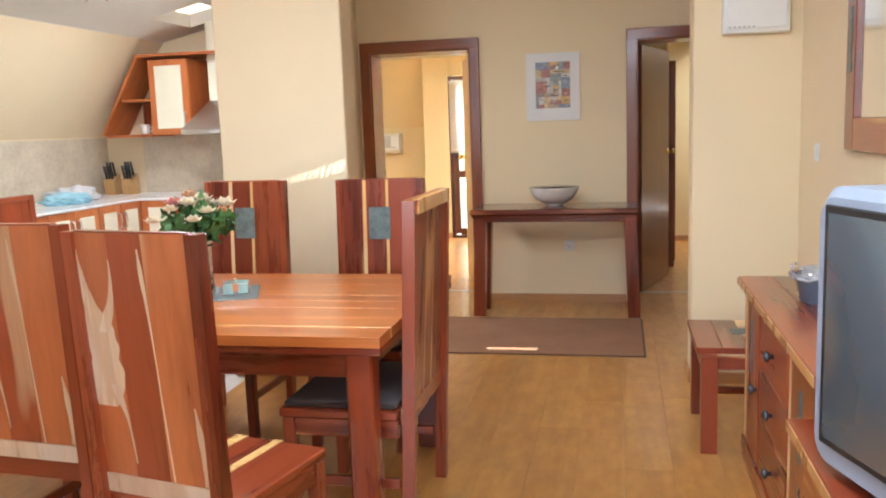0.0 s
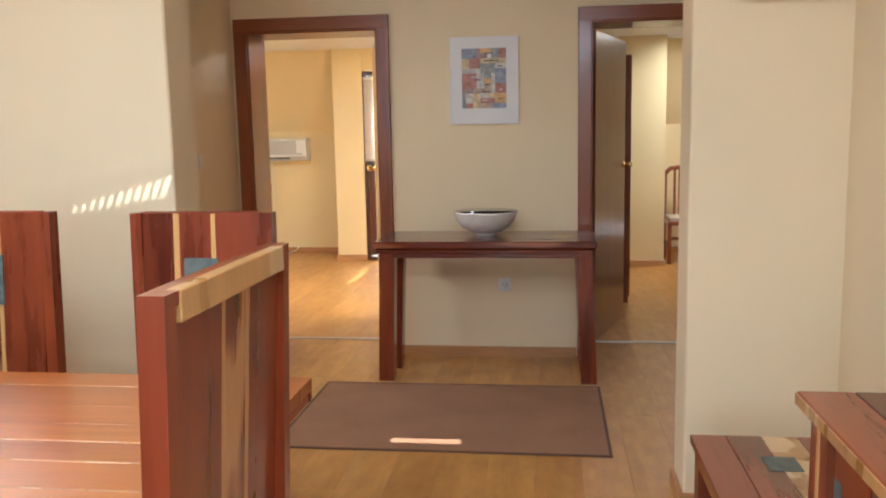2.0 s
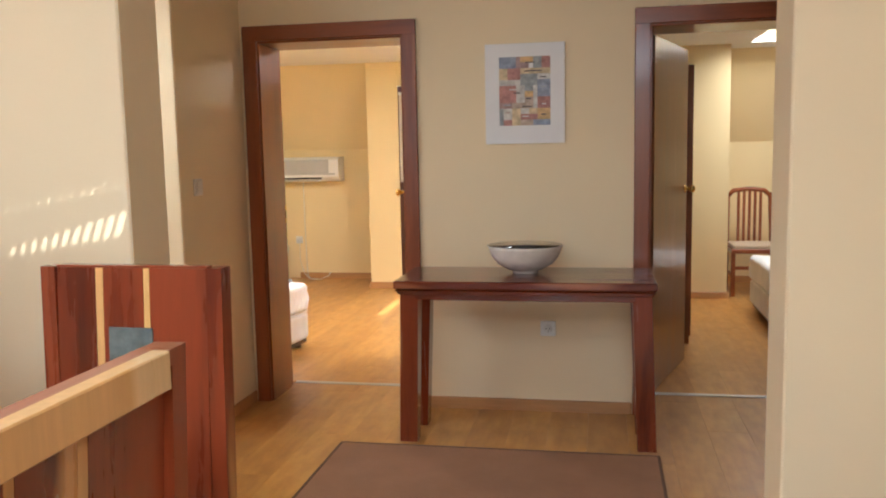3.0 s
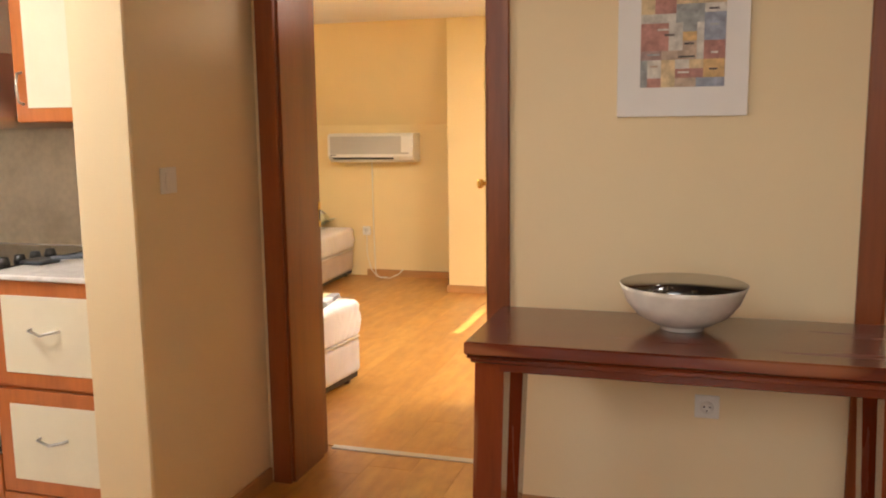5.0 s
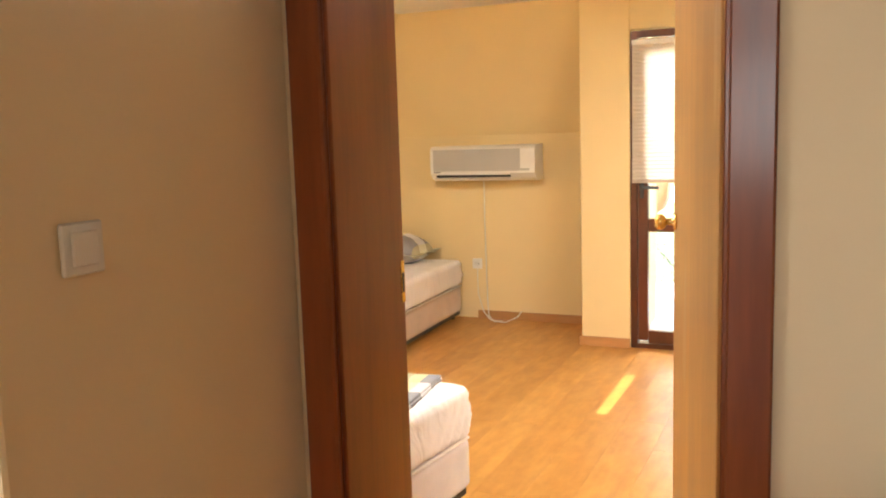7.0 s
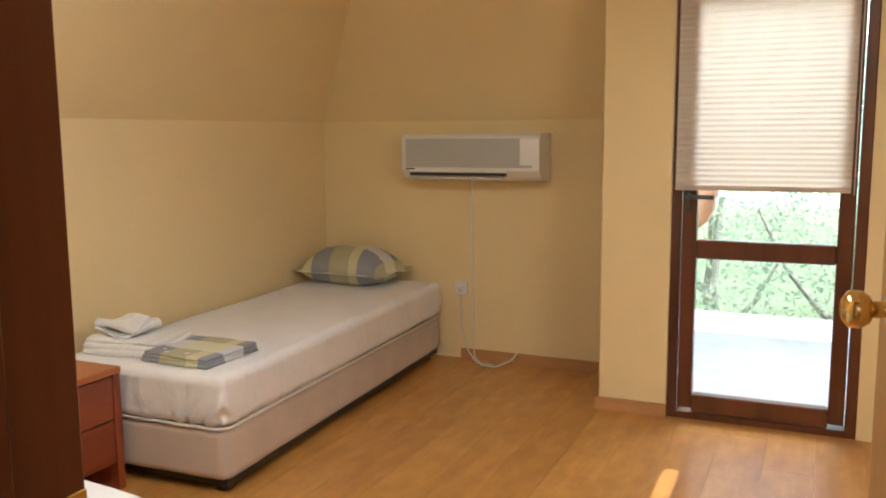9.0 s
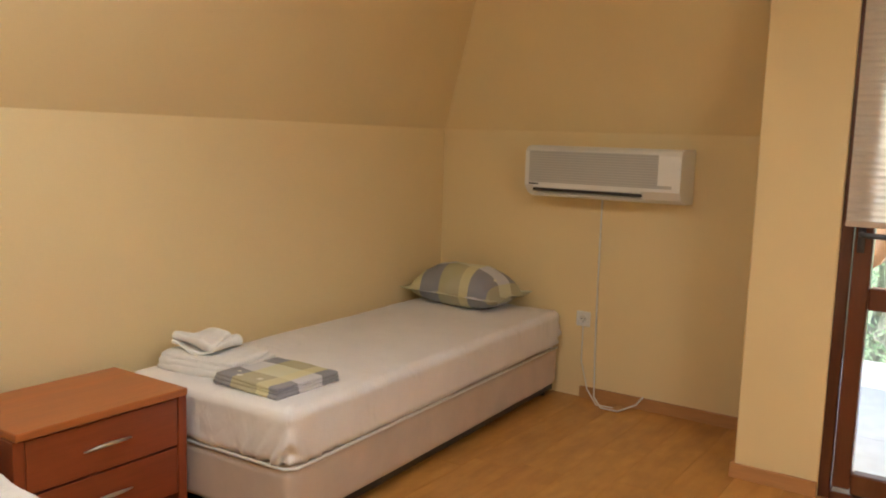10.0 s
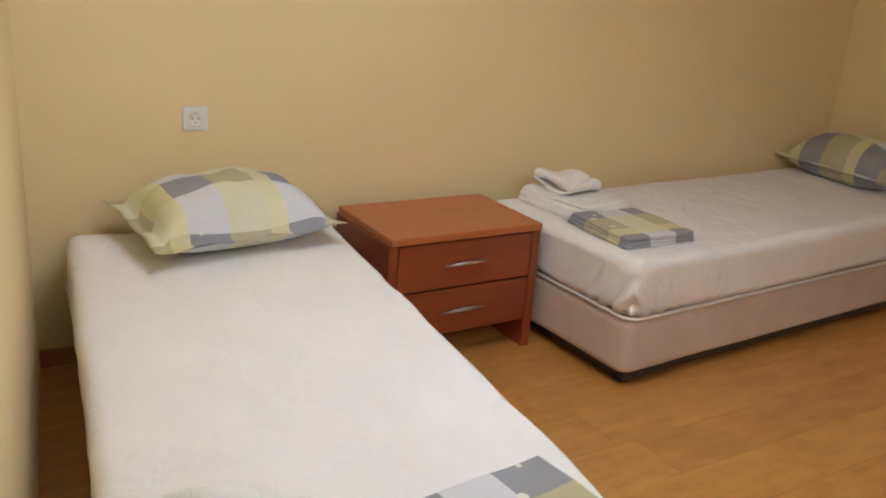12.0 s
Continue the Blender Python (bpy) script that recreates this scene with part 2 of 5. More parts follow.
def laminate():
    m = Mat("golden_oak_laminate", 0.25, 0, 0.15)
    v = m.coords((1, 0.10, 1))
    g = m.noise(v, 16, 6, 0.6)
    c = m.ramp(g, [(0.25, (0.46, 0.21, 0.048)), (0.55, (0.55, 0.265, 0.062)), (0.8, (0.60, 0.31, 0.082))])
    info = m.n("ShaderNodeObjectInfo")
    c = m.mix(1.0, c, m.ramp(info.outputs["Random"], [(0, (0.93, 0.90, 0.88)), (1, (1.06, 1.08, 1.1))]), "MULTIPLY")
    c = m.mix(0.6, c, m.ramp(m.noise(m.coords((1, 0.45, 1)), 14, 3, 0.6), [(0.32, (0.78, 0.74, 0.66)), (0.66, (1.12, 1.14, 1.18))]), "MULTIPLY")
    m.color(c)
    m.rough_from(m.noise(m.coords((3, 1, 1)), 5, 3), 0.28, 0.4)
    m.bump(g, 0.03, 0.003)
    return m.m


FLOOR = laminate()


def stone(name, a, b, scale=5, rough=0.3):
    m = Mat(name, rough)
    v = m.coords(shift=False)
    n1 = m.noise(v, scale, 8, 0.65)
    c = m.ramp(n1, [(0.3, a), (0.5, b), (0.7, tuple(min(1, x * 1.12) for x in b))])
    m.color(m.mix(0.25, c, m.ramp(m.noise(v, scale * 9, 4), [(0.35, (0.6, 0.6, 0.6)), (0.65, (1, 1, 1))]), "MULTIPLY"))
    return m.m


SPLASH = stone("beige_marble_splashback", (0.56, 0.46, 0.33), (0.68, 0.58, 0.44), 4)
COUNTER = stone("white_marble_worktop", (0.60, 0.59, 0.58), (0.76, 0.75, 0.73), 7, 0.2)
TILE = stone("pale_floor_tile", (0.6, 0.58, 0.54), (0.7, 0.68, 0.64), 3, 0.3)
TERR = stone("pale_terrace_concrete", (0.58, 0.61, 0.66), (0.66, 0.69, 0.74), 2, 0.8)
GRASS = stone("dry_green_ground", (0.30, 0.38, 0.20), (0.42, 0.50, 0.30), 0.6, 0.95)
PLASTER = stone("pink_exterior_render", (0.55, 0.35, 0.28), (0.62, 0.42, 0.34), 3, 0.9)


def rugm():
    m = Mat("woven_brown_rug", 0.95)
    v = m.coords(shift=False)
    w = m.n("ShaderNodeTexWave", Scale=38.0, Distortion=1.0)
    w.bands_direction = "Y"
    m.l(v, w.inputs["Vector"])
    c = m.ramp(m.noise(v, 3, 5), [(0.3, (0.33, 0.165, 0.085)), (0.7, (0.42, 0.215, 0.115))])
    c = m.mix(0.3, c, m.ramp(w.outputs["Fac"], [(0.2, (0.5, 0.5, 0.5)), (0.6, (1, 1, 1))]), "MULTIPLY")
    m.color(c)
    m.bump(w.outputs["Fac"], 0.5, 0.004)
    return m.m


RUG = rugm()


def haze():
    """Far woods; sunlight and washed-out air are put into the pale, glowing colour."""
    m = Mat("painted_glow_haze", 1.0)
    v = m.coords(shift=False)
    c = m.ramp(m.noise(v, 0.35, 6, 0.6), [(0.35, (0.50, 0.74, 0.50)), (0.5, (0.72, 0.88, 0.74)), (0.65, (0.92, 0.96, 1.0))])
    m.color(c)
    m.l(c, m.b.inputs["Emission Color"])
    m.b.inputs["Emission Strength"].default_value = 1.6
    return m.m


HAZE = haze()


def glass(name, tint=(1, 1, 1), rough=0.0):
    m = Mat(name, rough)
    m.color(tint)
    m.b.inputs["Transmission Weight"].default_value = 1.0
    m.b.inputs["IOR"].default_value = 1.45
    return m.m


GLASS = glass("window_glass")
GREENGL = plain("green_coaster_glass", (0.42, 0.62, 0.56), 0.08, 0, 0.05, 10, 0, 0.8)
SCREEN = plain("dark_tube_glass", (0.07, 0.10, 0.12), 0.12, 0, 0.1, 3, 0, 1.0)


def translucent(name, col, share=0.5):
    m = Mat(name, 0.9)
    m.color(col)
    tr = m.n("ShaderNodeBsdfTranslucent")
    tr.inputs["Color"].default_value = (*col, 1)
    mx = m.n("ShaderNodeMixShader", Fac=share)
    out = [n for n in m.t.nodes if n.type == "OUTPUT_MATERIAL"][0]
    m.l(m.b.outputs[0], mx.inputs[1])
    m.l(tr.outputs[0], mx.inputs[2])
    m.l(mx.outputs[0], out.inputs["Surface"])
    return m.m


BLIND = translucent("pleated_cream_blind_fabric", (0.76, 0.68, 0.57), 0.34)
SHADE = translucent("cream_lampshade_fabric", (0.8, 0.72, 0.55), 0.5)
BAG = translucent("pale_blue_plastic_bag", (0.45, 0.72, 0.82), 0.3)
BAGW = translucent("white_plastic_bag", (0.8, 0.8, 0.82), 0.3)
FILM = plain("silvery_clear_film", (0.42, 0.43, 0.46), 0.22, 0.25, 0.15, 12, 0.6, 0.5)
LEAF = plain("leaf_green", (0.07, 0.16, 0.04), 0.5, 0, 0.5, 30)
# leaf colour raised towards white to stand for overexposed sunlight
LEAF2 = translucent("overexposed_leaf", (0.74, 0.88, 0.66), 0.5)
PETW = plain("cream_petal", (0.80, 0.70, 0.52), 0.6, 0, 0.15, 30)
PETP = plain("pink_petal", (0.72, 0.28, 0.26), 0.6, 0, 0.25, 30)
PETO = plain("peach_petal", (0.80, 0.50, 0.30), 0.6, 0, 0.2, 30)
REDP = plain("red_lid_plastic", (0.55, 0.03, 0.03), 0.4)
YEL = plain("yellow_plastic", (0.75, 0.42, 0.03), 0.4)
BARK = plain("pale_bark", (0.55, 0.54, 0.48), 0.9, 0, 0.3, 20, 0.5)


def vase_mat():
    m = Mat("printed_collage_glaze", 0.3, 0, 0.4)
    v = m.coords(shift=False)
    f = m.noise(v, 26, 3, 0.7)
    m.color(m.ramp(f, [(0.38, (0.03, 0.025, 0.02)), (0.48, (0.35, 0.29, 0.15)), (0.55, (0.66, 0.60, 0.44)), (0.72, (0.30, 0.36, 0.32))]))
    return m.m


VASE = vase_mat()

# ---- building helpers ----


def box(bm, x0, x1, y0, y1, z0, z1, bevel=0.0, seg=1):
    if x1 < x0: x0, x1 = x1, x0
    if y1 < y0: y0, y1 = y1, y0
    if z1 < z0: z0, z1 = z1, z0
    vs = [bm.verts.new((x, y, z)) for x in (x0, x1) for y in (y0, y1) for z in (z0, z1)]
    faces = [bm.faces.new([vs[i] for i in f]) for f in ((0, 1, 3, 2), (4, 6, 7, 5), (0, 4, 5, 1), (2, 3, 7, 6), (0, 2, 6, 4), (1, 5, 7, 3))]
    if bevel > 0:
        edges = list({e for f in faces for e in f.edges})
        r = bmesh.ops.bevel(bm, geom=edges, offset=bevel, segments=seg, profile=0.5, affect="EDGES")
    return vs


def prism(bm, pts, axis, a, b):
    """Extrudes a closed outline along an axis from a to b."""
    def place(p, w):
        q = list(p)
        q.insert(axis, w)
        return q
    lo = [bm.verts.new(place(p, a)) for p in pts]
    hi = [bm.verts.new(place(p, b)) for p in pts]
    bm.faces.new(lo)
    bm.faces.new(hi[::-1])
    for i in range(len(pts)):
        j = (i + 1) % len(pts)
        bm.faces.new((lo[j], lo[i], hi[i], hi[j]))


def tube(bm, path, r, seg=8, caps=True):
    rings = []
    for i, p in enumerate(path):
        p = Vector(p)
        d = (Vector(path[min(i + 1, len(path) - 1)]) - Vector(path[max(i - 1, 0)])).normalized()
        up = Vector((0, 0, 1)) if abs(d.z) < 0.9 else Vector((1, 0, 0))
        u = d.cross(up).normalized()
        v = d.cross(u)
        rr = r[i] if isinstance(r, (list, tuple)) else r
        rings.append([bm.verts.new(p + (u * math.cos(t) + v * math.sin(t)) * rr) for t in [2 * math.pi * k / seg for k in range(seg)]])
    for a, b in zip(rings, rings[1:]):
        for k in range(seg):
            bm.faces.new((a[k], a[(k + 1) % seg], b[(k + 1) % seg], b[k]))
    if caps:
        bm.faces.new(rings[0][::-1])
        bm.faces.new(rings[-1])


def lathe(bm, prof, c=(0, 0, 0), seg=32, axis=2):
    rings = []
    for r, h in prof:
        ring = []
        for k in range(seg):
            t = 2 * math.pi * k / seg
            a, b = max(r, 1e-4) * math.cos(t), max(r, 1e-4) * math.sin(t)
            v = (a, b, h) if axis == 2 else ((h, a, b) if axis == 0 else (a, h, b))
            ring.append(bm.verts.new(Vector(c) + Vector(v)))
        rings.append(ring)
    for p, q in zip(rings, rings[1:]):
        for k in range(seg):
            bm.faces.new((p[k], p[(k + 1) % seg], q[(k + 1) % seg], q[k]))
    bm.faces.new(rings[0][::-1])
    bm.faces.new(rings[-1])


def part(name, bm, mat, parent=None, label="", smooth=False, kind=""):
    bmesh.ops.recalc_face_normals(bm, faces=bm.faces)
    me = bpy.data.meshes.new(name)
    bm.to_mesh(me)
    bm.free()
    for m in (mat if isinstance(mat, (list, tuple)) else [mat]):
        me.materials.append(m)
    if smooth:
        for p in me.polygons:
            p.use_smooth = True
    ob = new(name, me)
    if parent:
        ob.parent = parent
    return tagged(ob, label, kind=kind)


def boxes(name, mat, rows, parent=None, label="", bevel=0.0, kind="", smooth=False, seg=1):
    bm = bmesh.new()
    for r in rows:
        box(bm, *r, bevel, seg)
    return part(name, bm, mat, parent, label, smooth, kind)


def thing(name, loc, label, category, group="", rz=0.0):
    ob = new(name)
    ob.matrix_world = pose(*loc, 0, 0, rz)
    return tagged(ob, label, category, group)


def structure(name, mat, rows, bevel=0.0, label=""):
    return boxes(name, mat, rows, None, label, bevel, "structure")

# ---- the setting ----
X_L, X_R = -4.13, 1.08
Y_S, Y_H, Y_B, Y_E = -1.5, 7.17, 7.51, 11.64
FOLD, CEIL_B, CEIL_H = 1.41, 2.26, 2.5
PIER_Y = 11.03

structure("floor", TILE, [(X_L - 0.3, 5.0, Y_S - 0.3, 11.66, -0.2, -0.006)])
structure("floor_tiles_kitchen", TILE, [(X_L, -2.06, 4.0, Y_H, -0.006, 0.003)])


def wall(name, mat, rows, bevel=0.0):
    return structure(name, mat, rows, bevel)


# living room and hall
wall("wall_south", WALL, [(X_L - 0.3, -2.2, Y_S - 0.25, Y_S, 0, 2.9), (1.0, X_R + 0.3, Y_S - 0.25, Y_S, 0, 2.9), (-2.2, 1.0, Y_S - 0.25, Y_S, 0, 0.6), (-2.2, 1.0, Y_S - 0.25, Y_S, 2.25, 2.9)])
wall("wall_living_east", WALL, [(X_R, X_R + 0.25, Y_S, 5.11, 0, 2.9)])
wall("wall_pier", WALL, [(0.562, X_R + 0.25, 5.11, 5.34, 0, 2.9)], 0.006)
wall("wall_hall_east", WALL, [(1.5, 1.7, 5.34, Y_H, 0, 2.9), (X_R + 0.25, 1.7, 5.11, 5.34, 0, 2.9)])
wall("wall_pillar", WALL, [(-2.0, -1.262, 5.02, 5.24, 0, 2.9)], 0.006)
wall("wall_partition", WALL, [(-2.04, -1.838, 6.42, Y_H, 0, 2.9)], 0.006)
# wall with both doors
wall("wall_doors", WALL, [(X_L - 0.3, -1.76, Y_H, 7.40, 0, 2.9), (-0.925, 0.305, Y_H, 7.40, 0, 2.9), (1.12, 5.0, Y_H, 7.40, 0, 2.9),
                          (-1.76, -0.925, Y_H, 7.40, 2.005, 2.9), (0.305, 1.12, Y_H, 7.40, 2.005, 2.9)])
bm = bmesh.new()
prism(bm, [(X_L - 0.3, 7.402), (-1.762, 7.402), (-1.762, 7.508), (X_L - 0.3, 7.84)], 2, 0, 2.9)
part("wall_bedroom_south", bm, WALL_BED, kind="structure")
wall("wall_bedroom_south_east", WALL_BED, [(-0.925, 0.305, 7.402, 7.508, 0, 2.9)])
wall("wall_second_room_south", WALL_BED, [(1.13, 5.0, 7.402, 7.508, 0, 2.9)])
wall("wall_over_doors", WALL_BED, [(-1.762, -0.925, 7.402, 7.508, 2.005, 2.9), (0.305, 1.13, 7.402, 7.508, 2.005, 2.9)])
# outer wall on the west with its mansard slope
wall("wall_west_living", WALL, [(X_L - 0.3, X_L, Y_S, Y_H, 0, FOLD)])
wall("wall_west_bedroom", WALL_BED, [(X_L - 0.3, X_L, Y_B, 12.0, 0, FOLD)])


def slope(name, mat, y0, y1, x1, z1):
    bm = bmesh.new()
    prism(bm, [(X_L, FOLD), (x1, z1), (x1, z1 + 0.35), (X_L - 0.3, FOLD + 0.1), (X_L - 0.3, FOLD)], 1, y0, y1)
    return part(name, bm, mat, kind="structure")


slope("wall_west_slope_living", WALL, Y_S, Y_H, -3.52, 2.17)
slope("wall_west_slope_bedroom", WALL_BED, Y_B, 12.0, -3.50, CEIL_B)
# north wall: low wall, mansard slope, piers beside the balcony doors
bm = bmesh.new()
OUT = [(Y_E, 0), (Y_E, FOLD), (PIER_Y, CEIL_B), (PIER_Y, 2.9), (12.0, 2.9), (12.0, 0)]
prism(bm, OUT, 0, X_L - 0.3, -2.225)
part("wall_bedroom_north", bm, WALL_BED, kind="structure")
bm = bmesh.new()
prism(bm, OUT, 0, 1.25, 5.0)
part("wall_second_room_north", bm, WALL_BED, kind="structure")
wall("wall_pier_bedroom", WALL_BED, [(-2.222, -1.90, PIER_Y, 12.0, 0, 2.9)], 0.005)
wall("wall_between_doors_north", WALL_BED, [(-1.09, 0.28, PIER_Y, 12.0, 0, 2.9), (-1.90, -1.09, PIER_Y, 11.3, 2.03, 2.9), (0.72, 1.20, 10.65, 12.0, 0, 2.9), (1.20, 1.247, PIER_Y, 12.0, 0, 2.9), (0.28, 0.72, PIER_Y, 11.3, 2.03, 2.9)])
wall("wall_between_rooms", WALL_BED, [(0.02, 0.22, Y_B, PIER_Y, 0, 2.9)])
wall("wall_second_room_east", WALL_BED, [(5.0, 5.2, 7.17, 12.0, 0, 2.9)])


# ceilings, with roof windows and unseen added holes that let in the sun patches
def plate_with_holes(rows, x0, x1, y0, y1, z0, z1, holes):
    xs = sorted({x0, x1, *[h[0] for h in holes], *[h[1] for h in holes]})
    ys = sorted({y0, y1, *[h[2] for h in holes], *[h[3] for h in holes]})
    for a, b in zip(xs, xs[1:]):
        for c, d in zip(ys, ys[1:]):
            cx, cy = (a + b) / 2, (c + d) / 2
            if not any(h[0] < cx < h[1] and h[2] < cy < h[3] for h in holes):
                rows.append((a, b, c, d, z0, z1))


def toward_sun(x, y, z, top):
    k = (top - z) / SUN_WAY.z
    return x + SUN_WAY.x * k, y + SUN_WAY.y * k


HOLE_A = (-1.75, -0.55, 4.35, 4.85)
HOLE_B = (0.15, 0.85, 4.70, 5.05)
HOLE_C = (-1.15, -0.70, 8.75, 9.90)
rows = []
plate_with_holes(rows, -2.0, 1.7, Y_S - 0.25, Y_H, CEIL_H, CEIL_H + 0.05, [HOLE_A, HOLE_B])
structure("ceiling_hall", CEIL, rows)
rows = []
plate_with_holes(rows, -3.50, 0.12, Y_B, PIER_Y, CEIL_B, CEIL_B + 0.05, [HOLE_C])
structure("ceiling_bedroom", CEIL, rows)
bm = bmesh.new()
prism(bm, [(-3.52, 2.17), (-2.0, 2.5), (-2.0, 2.6), (-3.52, 2.27)], 1, Y_S, 5.4)
prism(bm, [(-3.52, 2.17), (-2.0, 2.5), (-2.0, 2.6), (-3.52, 2.27)], 1, 6.95, Y_H)
prism(bm, [(-3.52, 2.17), (-3.15, 2.25), (-3.15, 2.35), (-3.52, 2.27)], 1, 5.4, 6.95)
prism(bm, [(-3.15, 2.25), (-2.75, 2.337), (-2.75, 2.437), (-3.15, 2.35)], 1, 5.4, 6.35)
prism(bm, [(-2.75, 2.337), (-2.0, 2.5), (-2.0, 2.6), (-2.75, 2.437)], 1, 5.4, 6.95)
part("ceiling_kitchen", bm, CEIL, kind="structure")
rows = []
plate_with_holes(rows, 0.2, 5.0, Y_B, PIER_Y, CEIL_B, CEIL_B + 0.05, [(1.35, 2.1, 9.6, 10.6)])
structure("ceiling_second_room", CEIL, rows)


def sun_gobo(name, hole, z, slots):
    """An unseen blind added over a ceiling hole; its slots shape the sun patches."""
    rows = []
    x0, x1, y0, y1 = hole
    xs = sorted({x0, x1, *[s[0] for s in slots], *[s[1] for s in slots]})
    for a, b in zip(xs, xs[1:]):
        cur = y0
        for s in sorted((s for s in slots if s[0] < (a + b) / 2 < s[1]), key=lambda s: s[2]):
            rows.append((a, b, cur, s[2], z, z + 0.002))
            cur = s[3]
        rows.append((a, b, cur, y1, z, z + 0.002))
    return structure(name, CREAMDOOR, rows)


# slots traced back towards the sun from the wanted dashes on the pillar
slots = []
for row, (n, px, pz, dx, dz, h0, dh) in enumerate(((11, -1.655, 1.102, 0.0362, 0.0060, 0.028, 0.0042), (16, -1.845, 1.190, 0.0365, 0.0070, 0.022, 0.0009))):
    for k in range(n):
        x, z, h = px + dx * k, pz + dz * k, h0 + dh * k
        a, b = toward_sun(x, 5.02, z + h, CEIL_H + 0.052)
        c, d = toward_sun(x, 5.02, z, CEIL_H + 0.052)
        lo, hi = min(b, d), max(b, d)
        slots.append((a, a + (0.014 + 0.0009 * k if row == 0 else 0.009) * (1 - 0.5 * row), lo, hi))
sun_gobo("ceiling_blind_hall", HOLE_A, CEIL_H + 0.052, slots)
a, b = toward_sun(-0.63, 5.665, 0, CEIL_H + 0.052)
sun_gobo("ceiling_blind_rug", HOLE_B, CEIL_H + 0.052, [(a, a + 0.315, b, b + 0.055)])
a, b = toward_sun(-1.80, 9.67, 0, CEIL_B + 0.052)
sun_gobo("ceiling_blind_bedroom", HOLE_C, CEIL_B + 0.052, [(a, a + 0.062, b, b + 0.72)])
structure("ceiling_light_kitchen", BLIND, [(-3.45, -2.55, 5.35, 7.0, 2.56, 2.565)])
structure("ceiling_light_second_room", BLIND, [(1.3, 2.15, 9.55, 10.65, 2.45, 2.455)])

# skirtings
SK = 0.065
structure("baseboard", SKIRT, [
    (-0.865, 0.24, Y_H - 0.016, Y_H - 0.001, 0, SK), (-1.837, -1.822, 6.42, Y_H - 0.02, 0, SK), (-2.05, -1.822, 6.404, 6.419, 0, SK),
    (-2.0, -1.246, 5.004, 5.019, 0, SK), (-1.261, -1.246, 5.02, 5.24, 0, SK),
    (0.546, X_R, 5.094, 5.109, 0, SK), (0.546, 0.561, 5.11, 5.34, 0, SK), (X_R - 0.016, X_R - 0.001, Y_S, 5.09, 0, SK),
    (-3.2, -2.24, Y_E - 0.016, Y_E - 0.001, 0, SK), (-4.129, -4.114, Y_B, Y_E - 0.02, 0, SK), (-2.238, -1.90, PIER_Y - 0.016, PIER_Y - 0.001, 0, SK),
    (-2.238, -2.223, PIER_Y, Y_E - 0.02, 0, SK), (-0.9, 0.01, Y_B + 0.001, Y_B + 0.016, 0, SK),
    (1.25, 4.9, Y_E - 0.016, Y_E - 0.001, 0, SK), (0.72, 1.216, 10.634, 10.649, 0, SK), (1.201, 1.216, 10.65, Y_E - 0.02, 0, SK)], 0.003)


# door frames
def door_frame(name, x0, x1, side=0.075, label=""):
    """Casing on both faces and a jamb lining through the wall; x0..x1 is the clear opening."""
    f = new(name)
    f.matrix_world = pose((x0 + x1) / 2, Y_H, 0)
    tagged(f, label, kind="structure")
    w = (x1 - x0) / 2
    for s, t in ((-1, 0.004), (1, 0.004)):
        boxes("casing", FRAME, [(s * (w - 0.002), s * (w + side), -0.022, -0.001, 0, 2.068)], f, bevel=0.004)
        boxes("jamb", FRAME, [(s * w, s * (w + 0.013), 0.0, 0.335, 0, 1.99), (s * (w - 0.012), s * w, 0.0, 0.27, 0, 1.98)], f, bevel=0.003)
    boxes("lintel", FRAME_X, [(-w - side, w + side, -0.024, -0.001, 1.99, 2.07), (-w, w, 0.0, 0.335, 1.98, 2.003)], f, bevel=0.004)
    boxes("threshold", STEEL, [(-w, w, 0.36, 0.40, 0.003, 0.009)], f, bevel=0.002)
    return f


fr = door_frame("door_frame_bedroom", -1.745, -0.94, label="brown stained wooden door frame of the bedroom")
boxes("strike_plate", BRASS, [(-0.4025, -0.4005, 0.315, 0.333, 0.985, 1.09)], fr, bevel=0.001)
boxes("strike_hole", BLACK, [(-0.4004, -0.3998, 0.319, 0.329, 1.01, 1.06)], fr)
door_frame("door_frame_second_room", 0.32, 1.115, label="brown stained wooden door frame beside the console table")


def door_leaf(name, width, mat, label, knobmat=BRASS):
    d = thing(name, (0, 0, 0), label, "door")
    d["kind"] = "structure"
    boxes("panel", mat, [(0, width, -0.02, 0.02, 0.012, 1.98)], d, bevel=0.003)
    for s in (-1, 1):
        bm = bmesh.new()
        lathe(bm, [(0.001, 0.02), (0.026, 0.021), (0.026, 0.027), (0.011, 0.03), (0.010, 0.05), (0.018, 0.054), (0.024, 0.064), (0.023, 0.076), (0.014, 0.083), (0.001, 0.084)], (0, 0, 0), 20, 1)
        if s < 0:
            bmesh.ops.scale(bm, vec=(1, -1, 1), verts=bm.verts)
        bmesh.ops.translate(bm, vec=(width - 0.06, 0, 1.12), verts=bm.verts)
        part("knob", bm, knobmat, d, "", True)
    boxes("latch", BRASS, [(width, width + 0.002, -0.012, 0.012, 0.98, 1.16)], d)
    return d


d = door_leaf("door_bedroom", 0.79, DOORW, "pale golden veneered door standing open into the bedroom")
d.matrix_world = pose(-0.975, 7.53, 0, 0, 0, 105.5)
d = door_leaf("door_second_room", 0.86, DARKDOOR, "brown veneered door standing open into the second room")
d.matrix_world = pose(0.345, 7.52, 0, 0, 0, 73)


